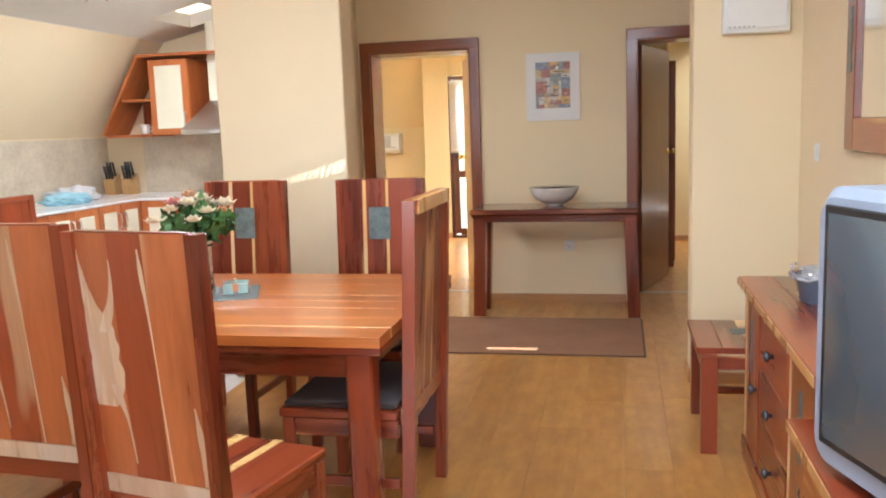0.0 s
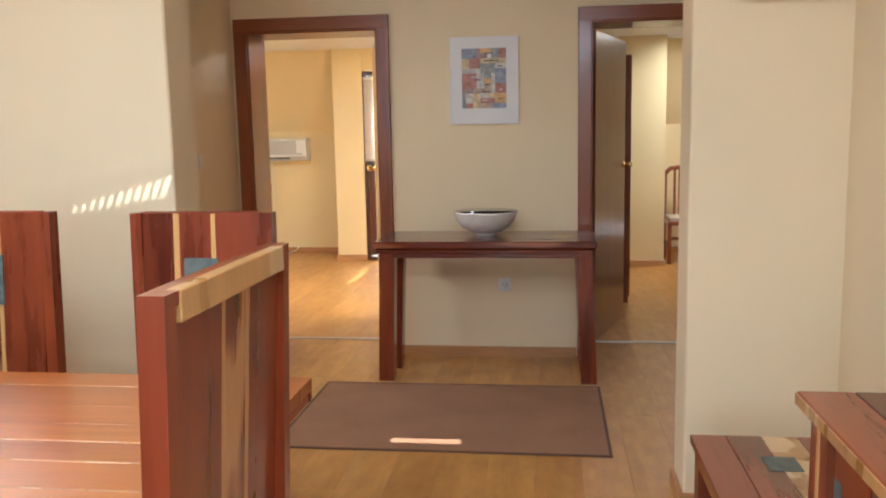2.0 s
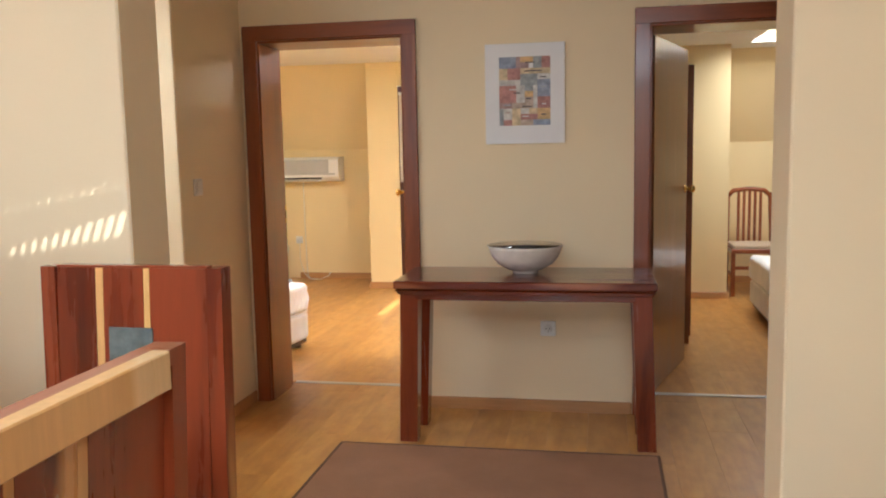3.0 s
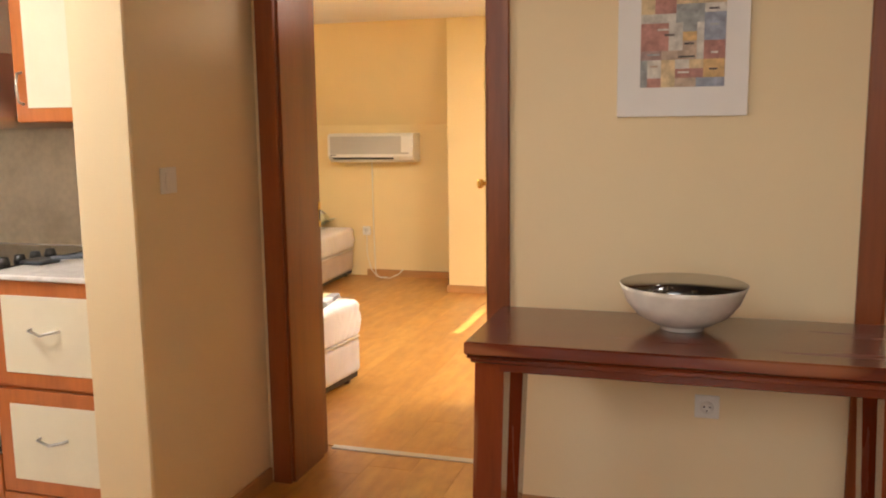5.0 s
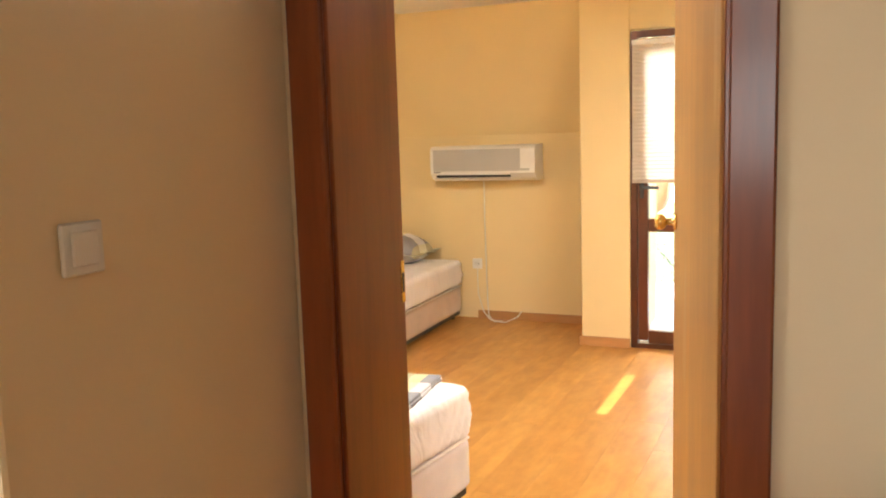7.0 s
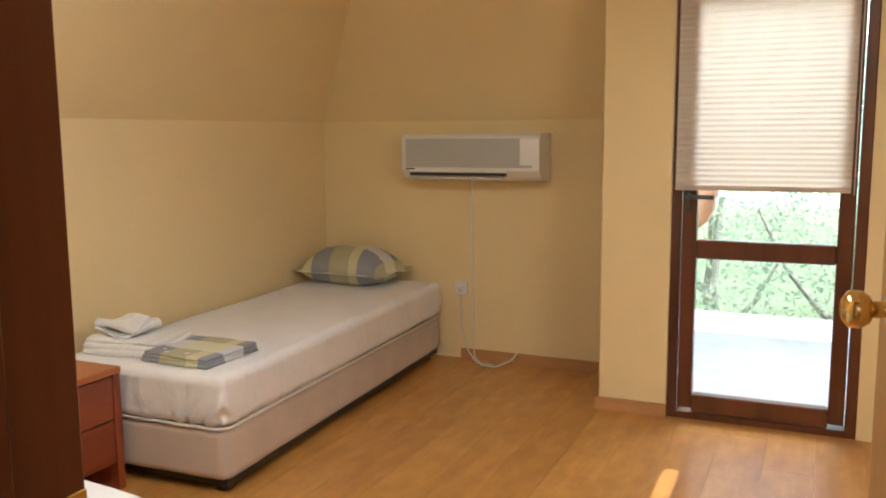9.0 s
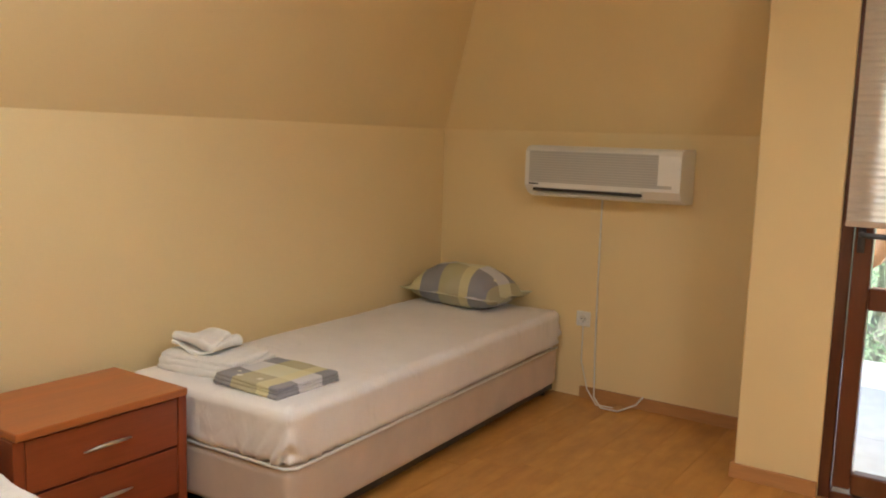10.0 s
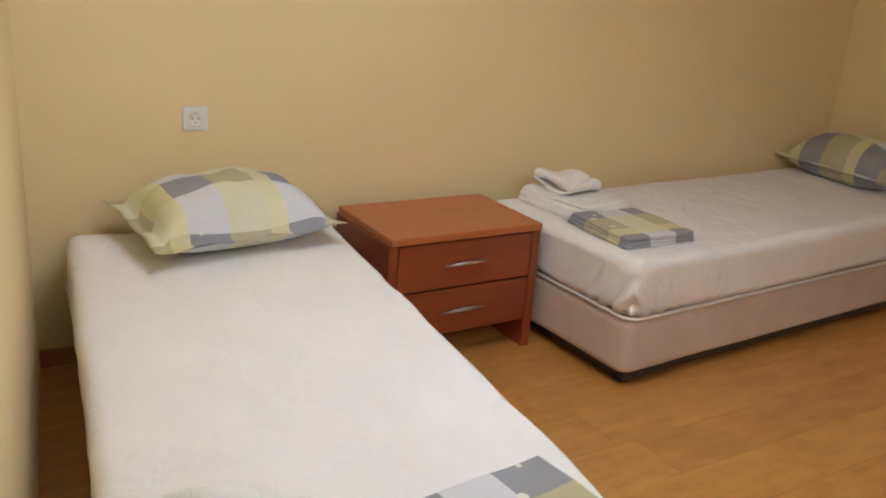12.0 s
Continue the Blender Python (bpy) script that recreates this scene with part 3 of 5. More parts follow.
def balcony_door(name, x0, x1, label, blind_z):
    f = thing(name, ((x0 + x1) / 2, PIER_Y + 0.04, 0), label, "door")
    f["kind"] = "structure"
    w = (x1 - x0) / 2
    for s in (-1, 1):
        boxes("frame_post", DARKFR, [(s * (w - 0.045), s * w, -0.03, 0.05, 0, 2.02)], f, bevel=0.004)
        boxes("sash_stile", DARKFR, [(s * (w - 0.115), s * (w - 0.05), -0.045, 0.02, 0.06, 1.97)], f, bevel=0.006)
    boxes("frame_head", DARKFR, [(-w + 0.045, w - 0.045, -0.03, 0.05, 1.975, 2.02), (-w + 0.045, w - 0.045, -0.03, 0.06, 0, 0.035)], f, bevel=0.004)
    boxes("sash_rail", DARKFR, [(-w + 0.115, w - 0.115, -0.04, 0.02, 0.04, 0.125), (-w + 0.115, w - 0.115, -0.04, 0.02, 0.765, 0.85), (-w + 0.115, w - 0.115, -0.04, 0.02, 1.90, 1.97)], f, bevel=0.006)
    g1 = boxes("pane", GLASS, [(-w + 0.10, w - 0.10, -0.006, 0.0, 0.12, 0.77)], f, "clear glass pane")
    g2 = boxes("pane", GLASS, [(-w + 0.10, w - 0.10, -0.006, 0.0, 0.845, 1.905)], f, "clear glass pane")
    g1.visible_shadow = g2.visible_shadow = False
    bm = bmesh.new()
    box(bm, -w + 0.062, -w + 0.088, -0.052, -0.045, 0.98, 1.08, 0.003)
    tube(bm, [(-w + 0.075, -0.05, 1.05), (-w + 0.075, -0.085, 1.05), (-w + 0.09, -0.095, 1.05), (-w + 0.19, -0.095, 1.048)], 0.010, 8)
    part("handle", bm, IRON, f, "dark iron handle", True)
    # pleated blind
    b = thing("pleated_blind", ((x0 + x1) / 2, PIER_Y - 0.03, 0), "cream pleated window blind drawn half down over the glass door", "window blind")
    bl, br = -w + 0.02, w - 0.075
    bm = bmesh.new()
    n = 34
    zs = [1.93 - (1.93 - blind_z) * i / (2 * n) for i in range(2 * n + 1)]
    prev = None
    for i, z in enumerate(zs):
        y = -0.0022 if i % 2 else 0.0022
        cur = (bm.verts.new((bl, y, z)), bm.verts.new((br, y, z)))
        if prev:
            bm.faces.new((prev[0], prev[1], cur[1], cur[0]))
        prev = cur
    part("pleats", bm, BLIND, b)
    boxes("head_rail", WHITEP, [(bl, br, -0.018, 0.018, 1.93, 1.96)], b, bevel=0.003)
    boxes("bottom_rail", BASEF, [(bl, br, -0.016, 0.016, blind_z - 0.022, blind_z)], b, bevel=0.003)
    bm = bmesh.new()
    tube(bm, [(br + 0.012, -0.01, 1.95), (br + 0.012, -0.01, blind_z - 0.03)], 0.0015, 5)
    part("cord", bm, WHITEP, b)
    return f


balcony_door("balcony_door", -1.90, -1.09, "brown wooden glazed balcony door, closed, beside the cream pier", 1.10)
balcony_door("balcony_door", 0.28, 0.72, "brown wooden glazed balcony door of the second room, closed", 1.10)
structure("window_living_frame", FRAME_X, [(-2.2, 1.0, Y_S - 0.09, Y_S - 0.03, 0.6, 0.66), (-2.2, 1.0, Y_S - 0.09, Y_S - 0.03, 2.19, 2.25)] +
          [(x, x + 0.06, Y_S - 0.09, Y_S - 0.03, 0.66, 2.19) for x in (-2.2, -1.15, -0.1, 0.94)])

# outside
structure("ground", GRASS, [(-300, 300, 12.0, 400, -3.1, -3.0)])
structure("terrace", TERR, [(-6, 7, 12.0, 13.7, -0.12, -0.02), (-6, 7, 11.66, 12.0, -0.12, -0.021), (-1.899, -1.091, 11.12, 11.66, -0.0055, 0.006), (0.281, 0.719, 11.12, 11.66, -0.0055, 0.006)])


def leaf_heap(name, cx, cy, cz, rx, ry, rz, n, size, mat, parent=None, seed=1):
    rnd = random.Random(seed)
    bm = bmesh.new()
    for i in range(n):
        th, u = rnd.uniform(0, 2 * math.pi), rnd.uniform(-1, 1)
        r = rnd.uniform(0.55, 1.0) * (1 + 0.25 * math.sin(3 * th + 4 * u))
        s = math.sqrt(1 - u * u)
        c = Vector((cx + rx * r * s * math.cos(th), cy + ry * r * s * math.sin(th), cz + rz * r * u))
        a = Vector((rnd.gauss(0, 1), rnd.gauss(0, 1), rnd.gauss(0, 1))).normalized() * size * rnd.uniform(0.6, 1.3)
        b = a.cross(Vector((rnd.gauss(0, 1), rnd.gauss(0, 1), rnd.gauss(0, 1)))).normalized() * size * 0.45
        vs = [bm.verts.new(c - a), bm.verts.new(c + b), bm.verts.new(c + a), bm.verts.new(c - b)]
        bm.faces.new(vs)
    return part(name, bm, mat, parent)


bm = bmesh.new()
prism(bm, [(-2.3, -0.02), (-1.945, -0.02), (-1.93, 0.35), (-1.95, 0.6), (-1.925, 0.78), (-1.86, 0.83), (-1.83, 0.90), (-1.815, 1.0), (-1.84, 1.12), (-1.85, 1.5), (-1.84, 2.3), (-2.3, 2.3)], 1, 12.002, 12.16)
part("wall_exterior_edge", bm, PLASTER, kind="structure")
rnd = random.Random(5)
for i in range(9):
    x = -7 + i * 1.5 + rnd.uniform(-0.3, 0.3)
    y = 16.0 + rnd.uniform(-0.8, 1.5)
    t = thing("tree", (x, y, -3.0), "leafy green tree growing below the terrace in full sun", "tree", "trees beyond the terrace")
    bm = bmesh.new()
    tube(bm, [(0, 0, 0), (0.05, 0, 1.4), (0.0, 0.05, 2.6), (0.1, 0, 3.6)], [0.14, 0.11, 0.08, 0.03], 8)
    for k in range(4):
        an = k * 1.6
        tube(bm, [(0, 0, 1.8 + 0.3 * k), (0.5 * math.cos(an), 0.5 * math.sin(an), 2.4 + 0.3 * k), (0.8 * math.cos(an), 0.8 * math.sin(an), 3.0 + 0.3 * k)], [0.05, 0.03, 0.015], 6)
    part("trunk", bm, BARK, t)
    h = rnd.uniform(2.9, 3.7)
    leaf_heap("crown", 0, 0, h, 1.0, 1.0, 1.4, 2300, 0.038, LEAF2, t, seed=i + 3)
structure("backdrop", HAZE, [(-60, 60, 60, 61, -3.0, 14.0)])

# ---- living and dining room ----
def chair(label, seat=CUSH, far=True, W=0.215, railed=False):
    """High-backed chair of red planks; it faces -y, its back at y = 0."""
    c = thing("dining_chair", (0, 0, 0), label, "chair", "dining chairs")
    lean = 0.045
    rnd = random.Random(len(label))

    def slab(bm, x0, x1, z0, z1, y0, y1, bev=0.004):
        vs = box(bm, x0, x1, y0, y1, z0, z1)
        for v in vs:
            v.co.y += lean * (v.co.z - 0.45) / 0.7 if v.co.z > 0.45 else 0
    if far:
        backs = [(-W, -W + 0.035, AC_Z), (-W + 0.036, -0.085, AC_Z), (-0.084, -0.066, SAPW), (-0.065, 0.03, AC_Z), (0.031, 0.045, SAPW), (0.046, W - 0.036, AC_Z), (W - 0.035, W, AC_Z)]
    else:
        backs = [(-W, -W + 0.035, AC_Z), (-W + 0.036, -0.0365, AC_OR), (-0.036, 0.075, AC_FIG), (0.0755, W - 0.036, AC_OR), (W - 0.035, W, AC_Z)]
    for i, (a, b, m) in enumerate(backs):
        bm = bmesh.new()
        edge = i in (0, len(backs) - 1)
        slab(bm, a, b, 0.42 if not edge else 0.0, (1.138 if railed else 1.158) if not edge else 1.160, -0.014 if not edge else -0.02, 0.012 if not edge else 0.022)
        part("back_post" if edge else "back_plank", bm, m, c)
    bm = bmesh.new()
    slab(bm, -W + 0.036, W - 0.036, *((1.139, 1.160, -0.021, 0.023) if railed else (1.1585, 1.163, -0.013, 0.011)))
    part("top_rail", bm, AC_X if far else AC_FIG, c)
    if not far:
        for depth, rows in enumerate((
                ((0.189, 1.14, 0.004), (0.184, 1.10, 0.014), (0.176, 1.04, 0.026), (0.160, 0.98, 0.044), (0.138, 0.92, 0.086), (0.131, 0.85, 0.104), (0.130, 0.78, 0.110), (0.134, 0.73, 0.098), (0.150, 0.68, 0.052), (0.157, 0.60, 0.042), (0.150, 0.51, 0.052)),
                ((0.076, 1.09, 0.003), (0.077, 1.04, 0.008), (0.086, 0.985, 0.018), (0.104, 0.94, 0.036), (0.12, 0.90, 0.03)),
                ((0.108, 0.76, 0.03), (0.097, 0.72, 0.022), (0.082, 0.67, 0.010), (0.074, 0.60, 0.006), (0.068, 0.51, 0.006)),
                ((-0.022, 1.12, 0.003), (-0.026, 1.05, 0.013), (-0.031, 0.98, 0.008), (-0.037, 0.85, 0.004), (-0.042, 0.70, 0.005), (-0.050, 0.51, 0.006)),
                ((-0.143, 0.72, 0.004), (-0.150, 0.66, 0.016), (-0.158, 0.58, 0.028), (-0.162, 0.51, 0.032)))):
            bm = bmesh.new()
            fine = []
            for i_ in range(len(rows) - 1):
                p0, p1, p2, p3 = rows[max(i_ - 1, 0)], rows[i_], rows[i_ + 1], rows[min(i_ + 2, len(rows) - 1)]
                for s_ in range(7):
                    u_ = s_ / 7
                    q_ = [0.5 * (2 * b1 + (c1 - a1) * u_ + (2 * a1 - 5 * b1 + 4 * c1 - d1) * u_ ** 2 + (3 * b1 - a1 - 3 * c1 + d1) * u_ ** 3) for a1, b1, c1, d1 in zip(p0, p1, p2, p3)]
                    wob = 1 + 0.25 * noise.noise(Vector((q_[1] * 26, q_[0] * 9, 1)))
                    fine.append((q_[0], q_[1], max(0.002, q_[2] * wob)))
            fine.append(rows[-1])
            out = [(x - w / 2, z) for x, z, w in fine] + [(x + w / 2, z) for x, z, w in reversed(fine)]
            prism(bm, out, 1, 0.0122, 0.0132 + 0.0002 * depth)
            for vv in bm.verts:
                vv.co.y += lean * (vv.co.z - 0.45) / 0.7 if vv.co.z > 0.45 else 0
            part("sapwood_figure", bm, FIGURE, c, "pale sapwood figure")
        bm = bmesh.new()
        slab(bm, -W + 0.036, W - 0.036, 0.456, 0.508, 0.0125, 0.019)
        part("lower_back_rail", bm, FIGURE, c, "pale sapwood rail")
    bm = bmesh.new()
    slab(bm, -0.052, 0.052, 0.878, 1.030, -0.018, -0.0145)
    part("slate_inset", bm, SLATE, c, "grey slate inset")
    bm = bmesh.new()
    slab(bm, -W + 0.034, W - 0.034, 0.40, 0.455, -0.018, 0.018)
    part("back_rail", bm, AC_X, c)
    boxes("seat", AC_Y, [(-W, W, -0.44, -0.022, 0.425, 0.455)], c, bevel=0.004)
    if seat is CUSH:
        boxes("seat_pad", CUSH, [(-W + 0.02, W - 0.02, -0.43, -0.03, 0.456, 0.475)], c, "dark leather seat pad", bevel=0.008, seg=2)
    else:
        boxes("seat_plank", SAPW, [(-0.06, -0.03, -0.44, -0.022, 0.4555, 0.458), (0.07, 0.11, -0.44, -0.022, 0.4555, 0.458)], c)
    for s in (-1, 1):
        boxes("leg", AC_Z, [(s * (W - 0.042), s * W, -0.43, -0.388, 0, 0.424)], c, bevel=0.004)
        boxes("stretcher", AC_Y, [(s * (W - 0.03), s * (W - 0.012), -0.387, -0.022, 0.18, 0.215)], c, bevel=0.003)
        boxes("apron", AC_Y, [(s * (W - 0.03), s * (W - 0.008), -0.387, -0.022, 0.36, 0.424)], c, bevel=0.003)
    boxes("front_apron", AC_X, [(-W + 0.043, W - 0.043, -0.425, -0.405, 0.36, 0.424)], c, bevel=0.003)
    return c


base = chair("red acacia dining chair with high slate-inset back and dark seat")
base.matrix_world = pose(-0.912, 4.39, 0, 0, 0, -2)
copy_thing(base, pose(-1.625, 4.455, 0, 0, 0, -2))
near = chair("red acacia dining chair with pale-streaked high back and bare seat", AC_Y, False)
near.matrix_world = pose(-0.962, 2.49, 0, 0, 0, 168)
copy_thing(near, pose(-1.505, 2.70, 0, 0, 0, 175))
near2 = chair("red acacia dining chair with tall back at the table end", CUSH, True, 0.28, True)
near2.matrix_world = pose(-0.507, 3.48, 0, 0, 0, -90)
copy_thing(near2, pose(-2.30, 3.58, 0, 0, 0, 91))

# the end chair's pale rail
boxes("top_rail_cap", SAPW, [(-0.235, 0.235, 0.0455, 0.071, 1.112, 1.1605)], near2, "pale sapwood rail", bevel=0.002)

t = thing("dining_table", (-1.445, 3.615, 0), "long glossy orange acacia dining table with pale streaks in its top", "table")
rnd = random.Random(3)
y = -0.57
k = 0
while y < 0.569:
    w = min(rnd.choice([0.10, 0.13, 0.15, 0.12, 0.0055]), 0.57 - y)
    if w < 0.004:
        break
    boxes("top_plank", SAPW if w <= 0.013 else TOP_X, [(-0.915, 0.915, y, y + w - 0.0006, 0.715, 0.75)], t, bevel=0.0006)
    y += w
for s in (-1, 1):
    boxes("top_edge", AC_X, [(-0.915, 0.915, s * 0.545, s * 0.569, 0.69, 0.7145)], t, bevel=0.003)
    boxes("top_end", AC_Y, [(s * 0.89, s * 0.914, -0.54, 0.54, 0.69, 0.7145)], t, bevel=0.003)
    boxes("apron", AC_X, [(-0.82, 0.82, s * 0.45, s * 0.475, 0.59, 0.715)], t, bevel=0.003)
    boxes("end_apron", AC_Y, [(s * 0.80, s * 0.825, -0.449, 0.449, 0.59, 0.715)], t, bevel=0.003)
    for q in (-1, 1):
        boxes("leg", AC_Z, [(s * 0.775, s * 0.865, q * 0.415, q * 0.505, 0, 0.7145)], t, bevel=0.008)
        boxes("leg_strip", SAPW, [(s * 0.775 - 0.006 * s, s * 0.775 - 0.0005 * s, q * 0.43, q * 0.47, 0.3, 0.69)], t)

m_ = thing("slate_mat", (-1.385, 3.70, 0.751), "square grey slate inlay lying on the dining table", "table mat", rz=22)
boxes("mat", SLATE, [(-0.15, 0.15, -0.15, 0.15, 0, 0.004)], m_, bevel=0.002)
v = thing("flower_vase", (-1.462, 3.677, 0.7555), "tall printed ceramic vase on the slate mat", "vase")
bm = bmesh.new()
lathe(bm, [(0.05, 0), (0.056, 0.004), (0.054, 0.03), (0.052, 0.12), (0.054, 0.19), (0.061, 0.215), (0.058, 0.218), (0.050, 0.19), (0.048, 0.02), (0.001, 0.015)], seg=32)
part("body", bm, VASE, v, "", True)
for z, h in ((0.018, 0.018), (0.195, 0.012)):
    bm = bmesh.new()
    lathe(bm, [(0.0560, z), (0.0580, z + 0.002), (0.0580, z + h), (0.0560, z + h + 0.002)], seg=32)
    part("band", bm, CERB, v, "black glazed band", True)
b = thing("flower_bouquet", (-1.462, 3.677, 0.95), "bouquet of cream, peach and pink flowers in the tall vase", "flowers")
rnd = random.Random(11)
leaf_heap("foliage", 0, 0, 0.095, 0.14, 0.12, 0.085, 330, 0.034, LEAF, b, seed=8)
bm = bmesh.new()
for k in range(14):
    an = k * 2.4
    tube(bm, [(0, 0, -0.1), (0.05 * math.cos(an), 0.05 * math.sin(an), 0.04), (0.10 * math.cos(an), 0.10 * math.sin(an), 0.10)], 0.0022, 5)
part("stems", bm, LEAF, b)


def flower(cx, cy, cz, r, mat):
    bm = bmesh.new()
    for ring, (n, tilt, rr) in enumerate(((7, 0.35, 1.0), (6, 0.8, 0.8), (4, 1.2, 0.55))):
        for k in range(n):
            an = 2 * math.pi * k / n + ring * 0.5
            o = Vector((math.cos(an), math.sin(an), 0))
            sd = Vector((-math.sin(an), math.cos(an), 0))
            upv = (o * math.cos(tilt) + Vector((0, 0, 1)) * math.sin(tilt))
            c = Vector((cx, cy, cz))
            p = [c, c + upv * r * rr * 0.55 + sd * r * 0.38, c + upv * r * rr + Vector((0, 0, r * 0.12)), c + upv * r * rr * 0.55 - sd * r * 0.38]
            mid = bm.verts.new(c + upv * r * rr * 0.55 - Vector((0, 0, r * 0.12)))
            q = [bm.verts.new(x) for x in p]
            for i in range(4):
                bm.faces.new((q[i], q[(i + 1) % 4], mid))
    return part("flower_head", bm, mat, b)


for k in range(13):
    an, rr = k * 2.4, 0.035 + 0.0095 * k
    flower(rr * math.cos(an) * 1.08, rr * math.sin(an) * 1.08, 0.20 - rr * 0.6 + rnd.uniform(-0.015, 0.025), rnd.uniform(0.040, 0.058), (PETW, PETO, PETW, PETW, PETP)[k % 5])

c = thing("glass_coasters", (-1.325, 3.715, 0.7555), "pale green glass coasters in a chrome holder on the slate mat", "coasters", rz=22)
for k in range(5):
    boxes("coaster", GREENGL, [(-0.048, 0.048, -0.048, 0.048, 0.004 + k * 0.008, 0.0105 + k * 0.008)], c, bevel=0.001)
bm = bmesh.new()
box(bm, -0.055, 0.055, -0.055, 0.055, 0, 0.003)
for sx, sy in ((1, 0), (-1, 0), (0, 1), (0, -1)):
    box(bm, sx * 0.052 - 0.012 - 0.0 * sx, sx * 0.052 + 0.012, sy * 0.052 - 0.002 if sy else -0.01, sy * 0.052 + 0.002 if sy else 0.01, 0.003, 0.045) if sy else box(bm, sx * 0.052 - 0.002, sx * 0.052 + 0.002, -0.012, 0.012, 0.003, 0.045)
lathe(bm, [(0.006, 0.044), (0.008, 0.05), (0.004, 0.056), (0.001, 0.057)], seg=12)
part("holder", bm, CHROME, c, "chrome holder")

# console table, bowl, rug
t = thing("console_table", (-0.266, 6.745, 0), "dark red acacia console table against the hall wall", "console table", )
boxes("top", AC_DK, [(-0.59, 0.59, -0.245, 0.245, 0.763, 0.80)], t, bevel=0.005)
boxes("top_moulding", AC_DK, [(-0.575, 0.575, -0.228, 0.23, 0.737, 0.7625), (-0.585, 0.585, -0.238, 0.24, 0.751, 0.759)], t, bevel=0.004)
for s in (-1, 1):
    boxes("apron", AC_DK, [(-0.50, 0.50, s * 0.19, s * 0.205, 0.67, 0.7365)] if s > 0 else [(-0.50, 0.50, -0.19, -0.172, 0.705, 0.7365)], t, bevel=0.003)
    boxes("end_apron", AC_DK, [(s * 0.52, s * 0.54, -0.17, 0.17, 0.655, 0.7365)], t, bevel=0.003)
    for q in (-1, 1):
        bm = bmesh.new()
        vs = box(bm, s * 0.485, s * 0.57, q * 0.105, q * 0.19, 0, 0.7365)
        for vv in vs:
            if vv.co.z < 0.1:
                vv.co.x = s * (0.515 if abs(vv.co.x) < 0.53 else 0.60)
                vv.co.y = q * (0.07 if abs(vv.co.y) < 0.15 else 0.14) if q < 0 else vv.co.y
        part("leg", bm, AC_DKZ, t)
b = thing("ceramic_bowl", (-0.275, 6.80, 0.8005), "large bowl, cream glazed outside and black inside, on the console table", "bowl")
bm = bmesh.new()
lathe(bm, [(0.055, 0.0), (0.062, 0.002), (0.058, 0.012), (0.085, 0.020), (0.130, 0.045), (0.160, 0.082), (0.175, 0.120), (0.181, 0.134), (0.178, 0.135)], seg=48)
part("outside", bm, CERW, b, "", True)
bm = bmesh.new()
lathe(bm, [(0.1785, 0.1355), (0.172, 0.131), (0.160, 0.096), (0.125, 0.055), (0.07, 0.03), (0.001, 0.026)], seg=48)
bm2 = part("inside", bm, CERB, b, "glossy black inside", True)
r = thing("rug", (-0.40, 6.06, 0.0042), "flat woven brown rug on the laminate floor before the console table", "rug")
boxes("weave", RUG, [(-0.74, 0.74, -0.485, 0.485, 0, 0.006)], r, bevel=0.002)
boxes("hem", plain("dark_rug_hem", (0.14, 0.075, 0.045), 0.95), [(-0.745, -0.732, -0.49, 0.49, 0, 0.0075), (0.732, 0.745, -0.49, 0.49, 0, 0.0075), (-0.732, 0.732, -0.49, -0.478, 0, 0.0075), (-0.732, 0.732, 0.478, 0.49, 0, 0.0075)], r, bevel=0.001)

# picture
p = thing("wall_picture", (-0.302, Y_H - 0.004, 1.67), "abstract colour print with a white mount hung on the hall wall", "picture")
boxes("mount", PAPER, [(-0.203, 0.203, -0.012, 0, -0.253, 0.253)], p, bevel=0.002)
PAL = {"b": (0.25, 0.30, 0.42), "o": (0.70, 0.42, 0.12), "r": (0.45, 0.15, 0.11), "g": (0.30, 0.33, 0.34), "w": (0.68, 0.66, 0.60), "m": (0.36, 0.20, 0.18), "y": (0.72, 0.55, 0.28), "k": (0.10, 0.09, 0.09), "t": (0.48, 0.34, 0.24)}
PAL = {k: tuple(0.72 * c + 0.28 * 0.42 for c in v) if k != "k" else v for k, v in PAL.items()}
PALM = {k: plain("print_ink_" + n, PAL[k], 0.7, 0, 0.3, 35) for k, n in zip("borgwmykt", ("blue", "orange", "red", "grey", "white", "maroon", "yellow", "black", "brown"))}
ART = [(0, 0, 4, 2, "b"), (4, 0, 3, 2, "m"), (5, 0, 3, 1, "o"), (8, 0, 2, 2, "g"), (10, 0, 2, 2, "r"), (0, 2, 2, 2, "y"), (2, 2, 3, 2, "r"), (5, 2, 7, 1, "y"), (5, 3, 4, 3, "g"), (9, 3, 3, 1, "w"),
       (9, 4, 3, 3, "b"), (0, 4, 5, 1, "w"), (0, 5, 4, 3, "r"), (4, 5, 2, 4, "w"), (6, 6, 2, 1, "o"), (8, 5, 1, 4, "w"), (6, 7, 2, 2, "t"), (9, 7, 3, 2, "r"), (0, 8, 3, 1, "m"), (3, 8, 4, 1, "t"), (7, 9, 2, 1, "y"),
       (0, 9, 1, 3, "g"), (1, 9, 2, 2, "w"), (3, 9, 2, 3, "y"), (5, 9, 2, 1, "w"), (5, 10, 4, 1, "r"), (9, 9, 3, 2, "o"), (1, 11, 2, 1, "r"), (5, 11, 3, 1, "t"), (8, 11, 4, 1, "b")]
cw, ch = 0.26 / 12, 0.345 / 12
for i, (a, bb, w, h, k) in enumerate(ART):
    z1 = 0.185 - bb * ch
    boxes("print_patch", PALM[k], [(-0.13 + a * cw, -0.13 + (a + w) * cw, -0.0140 - 0.00003 * i, -0.0121, z1 - h * ch, z1)], p)
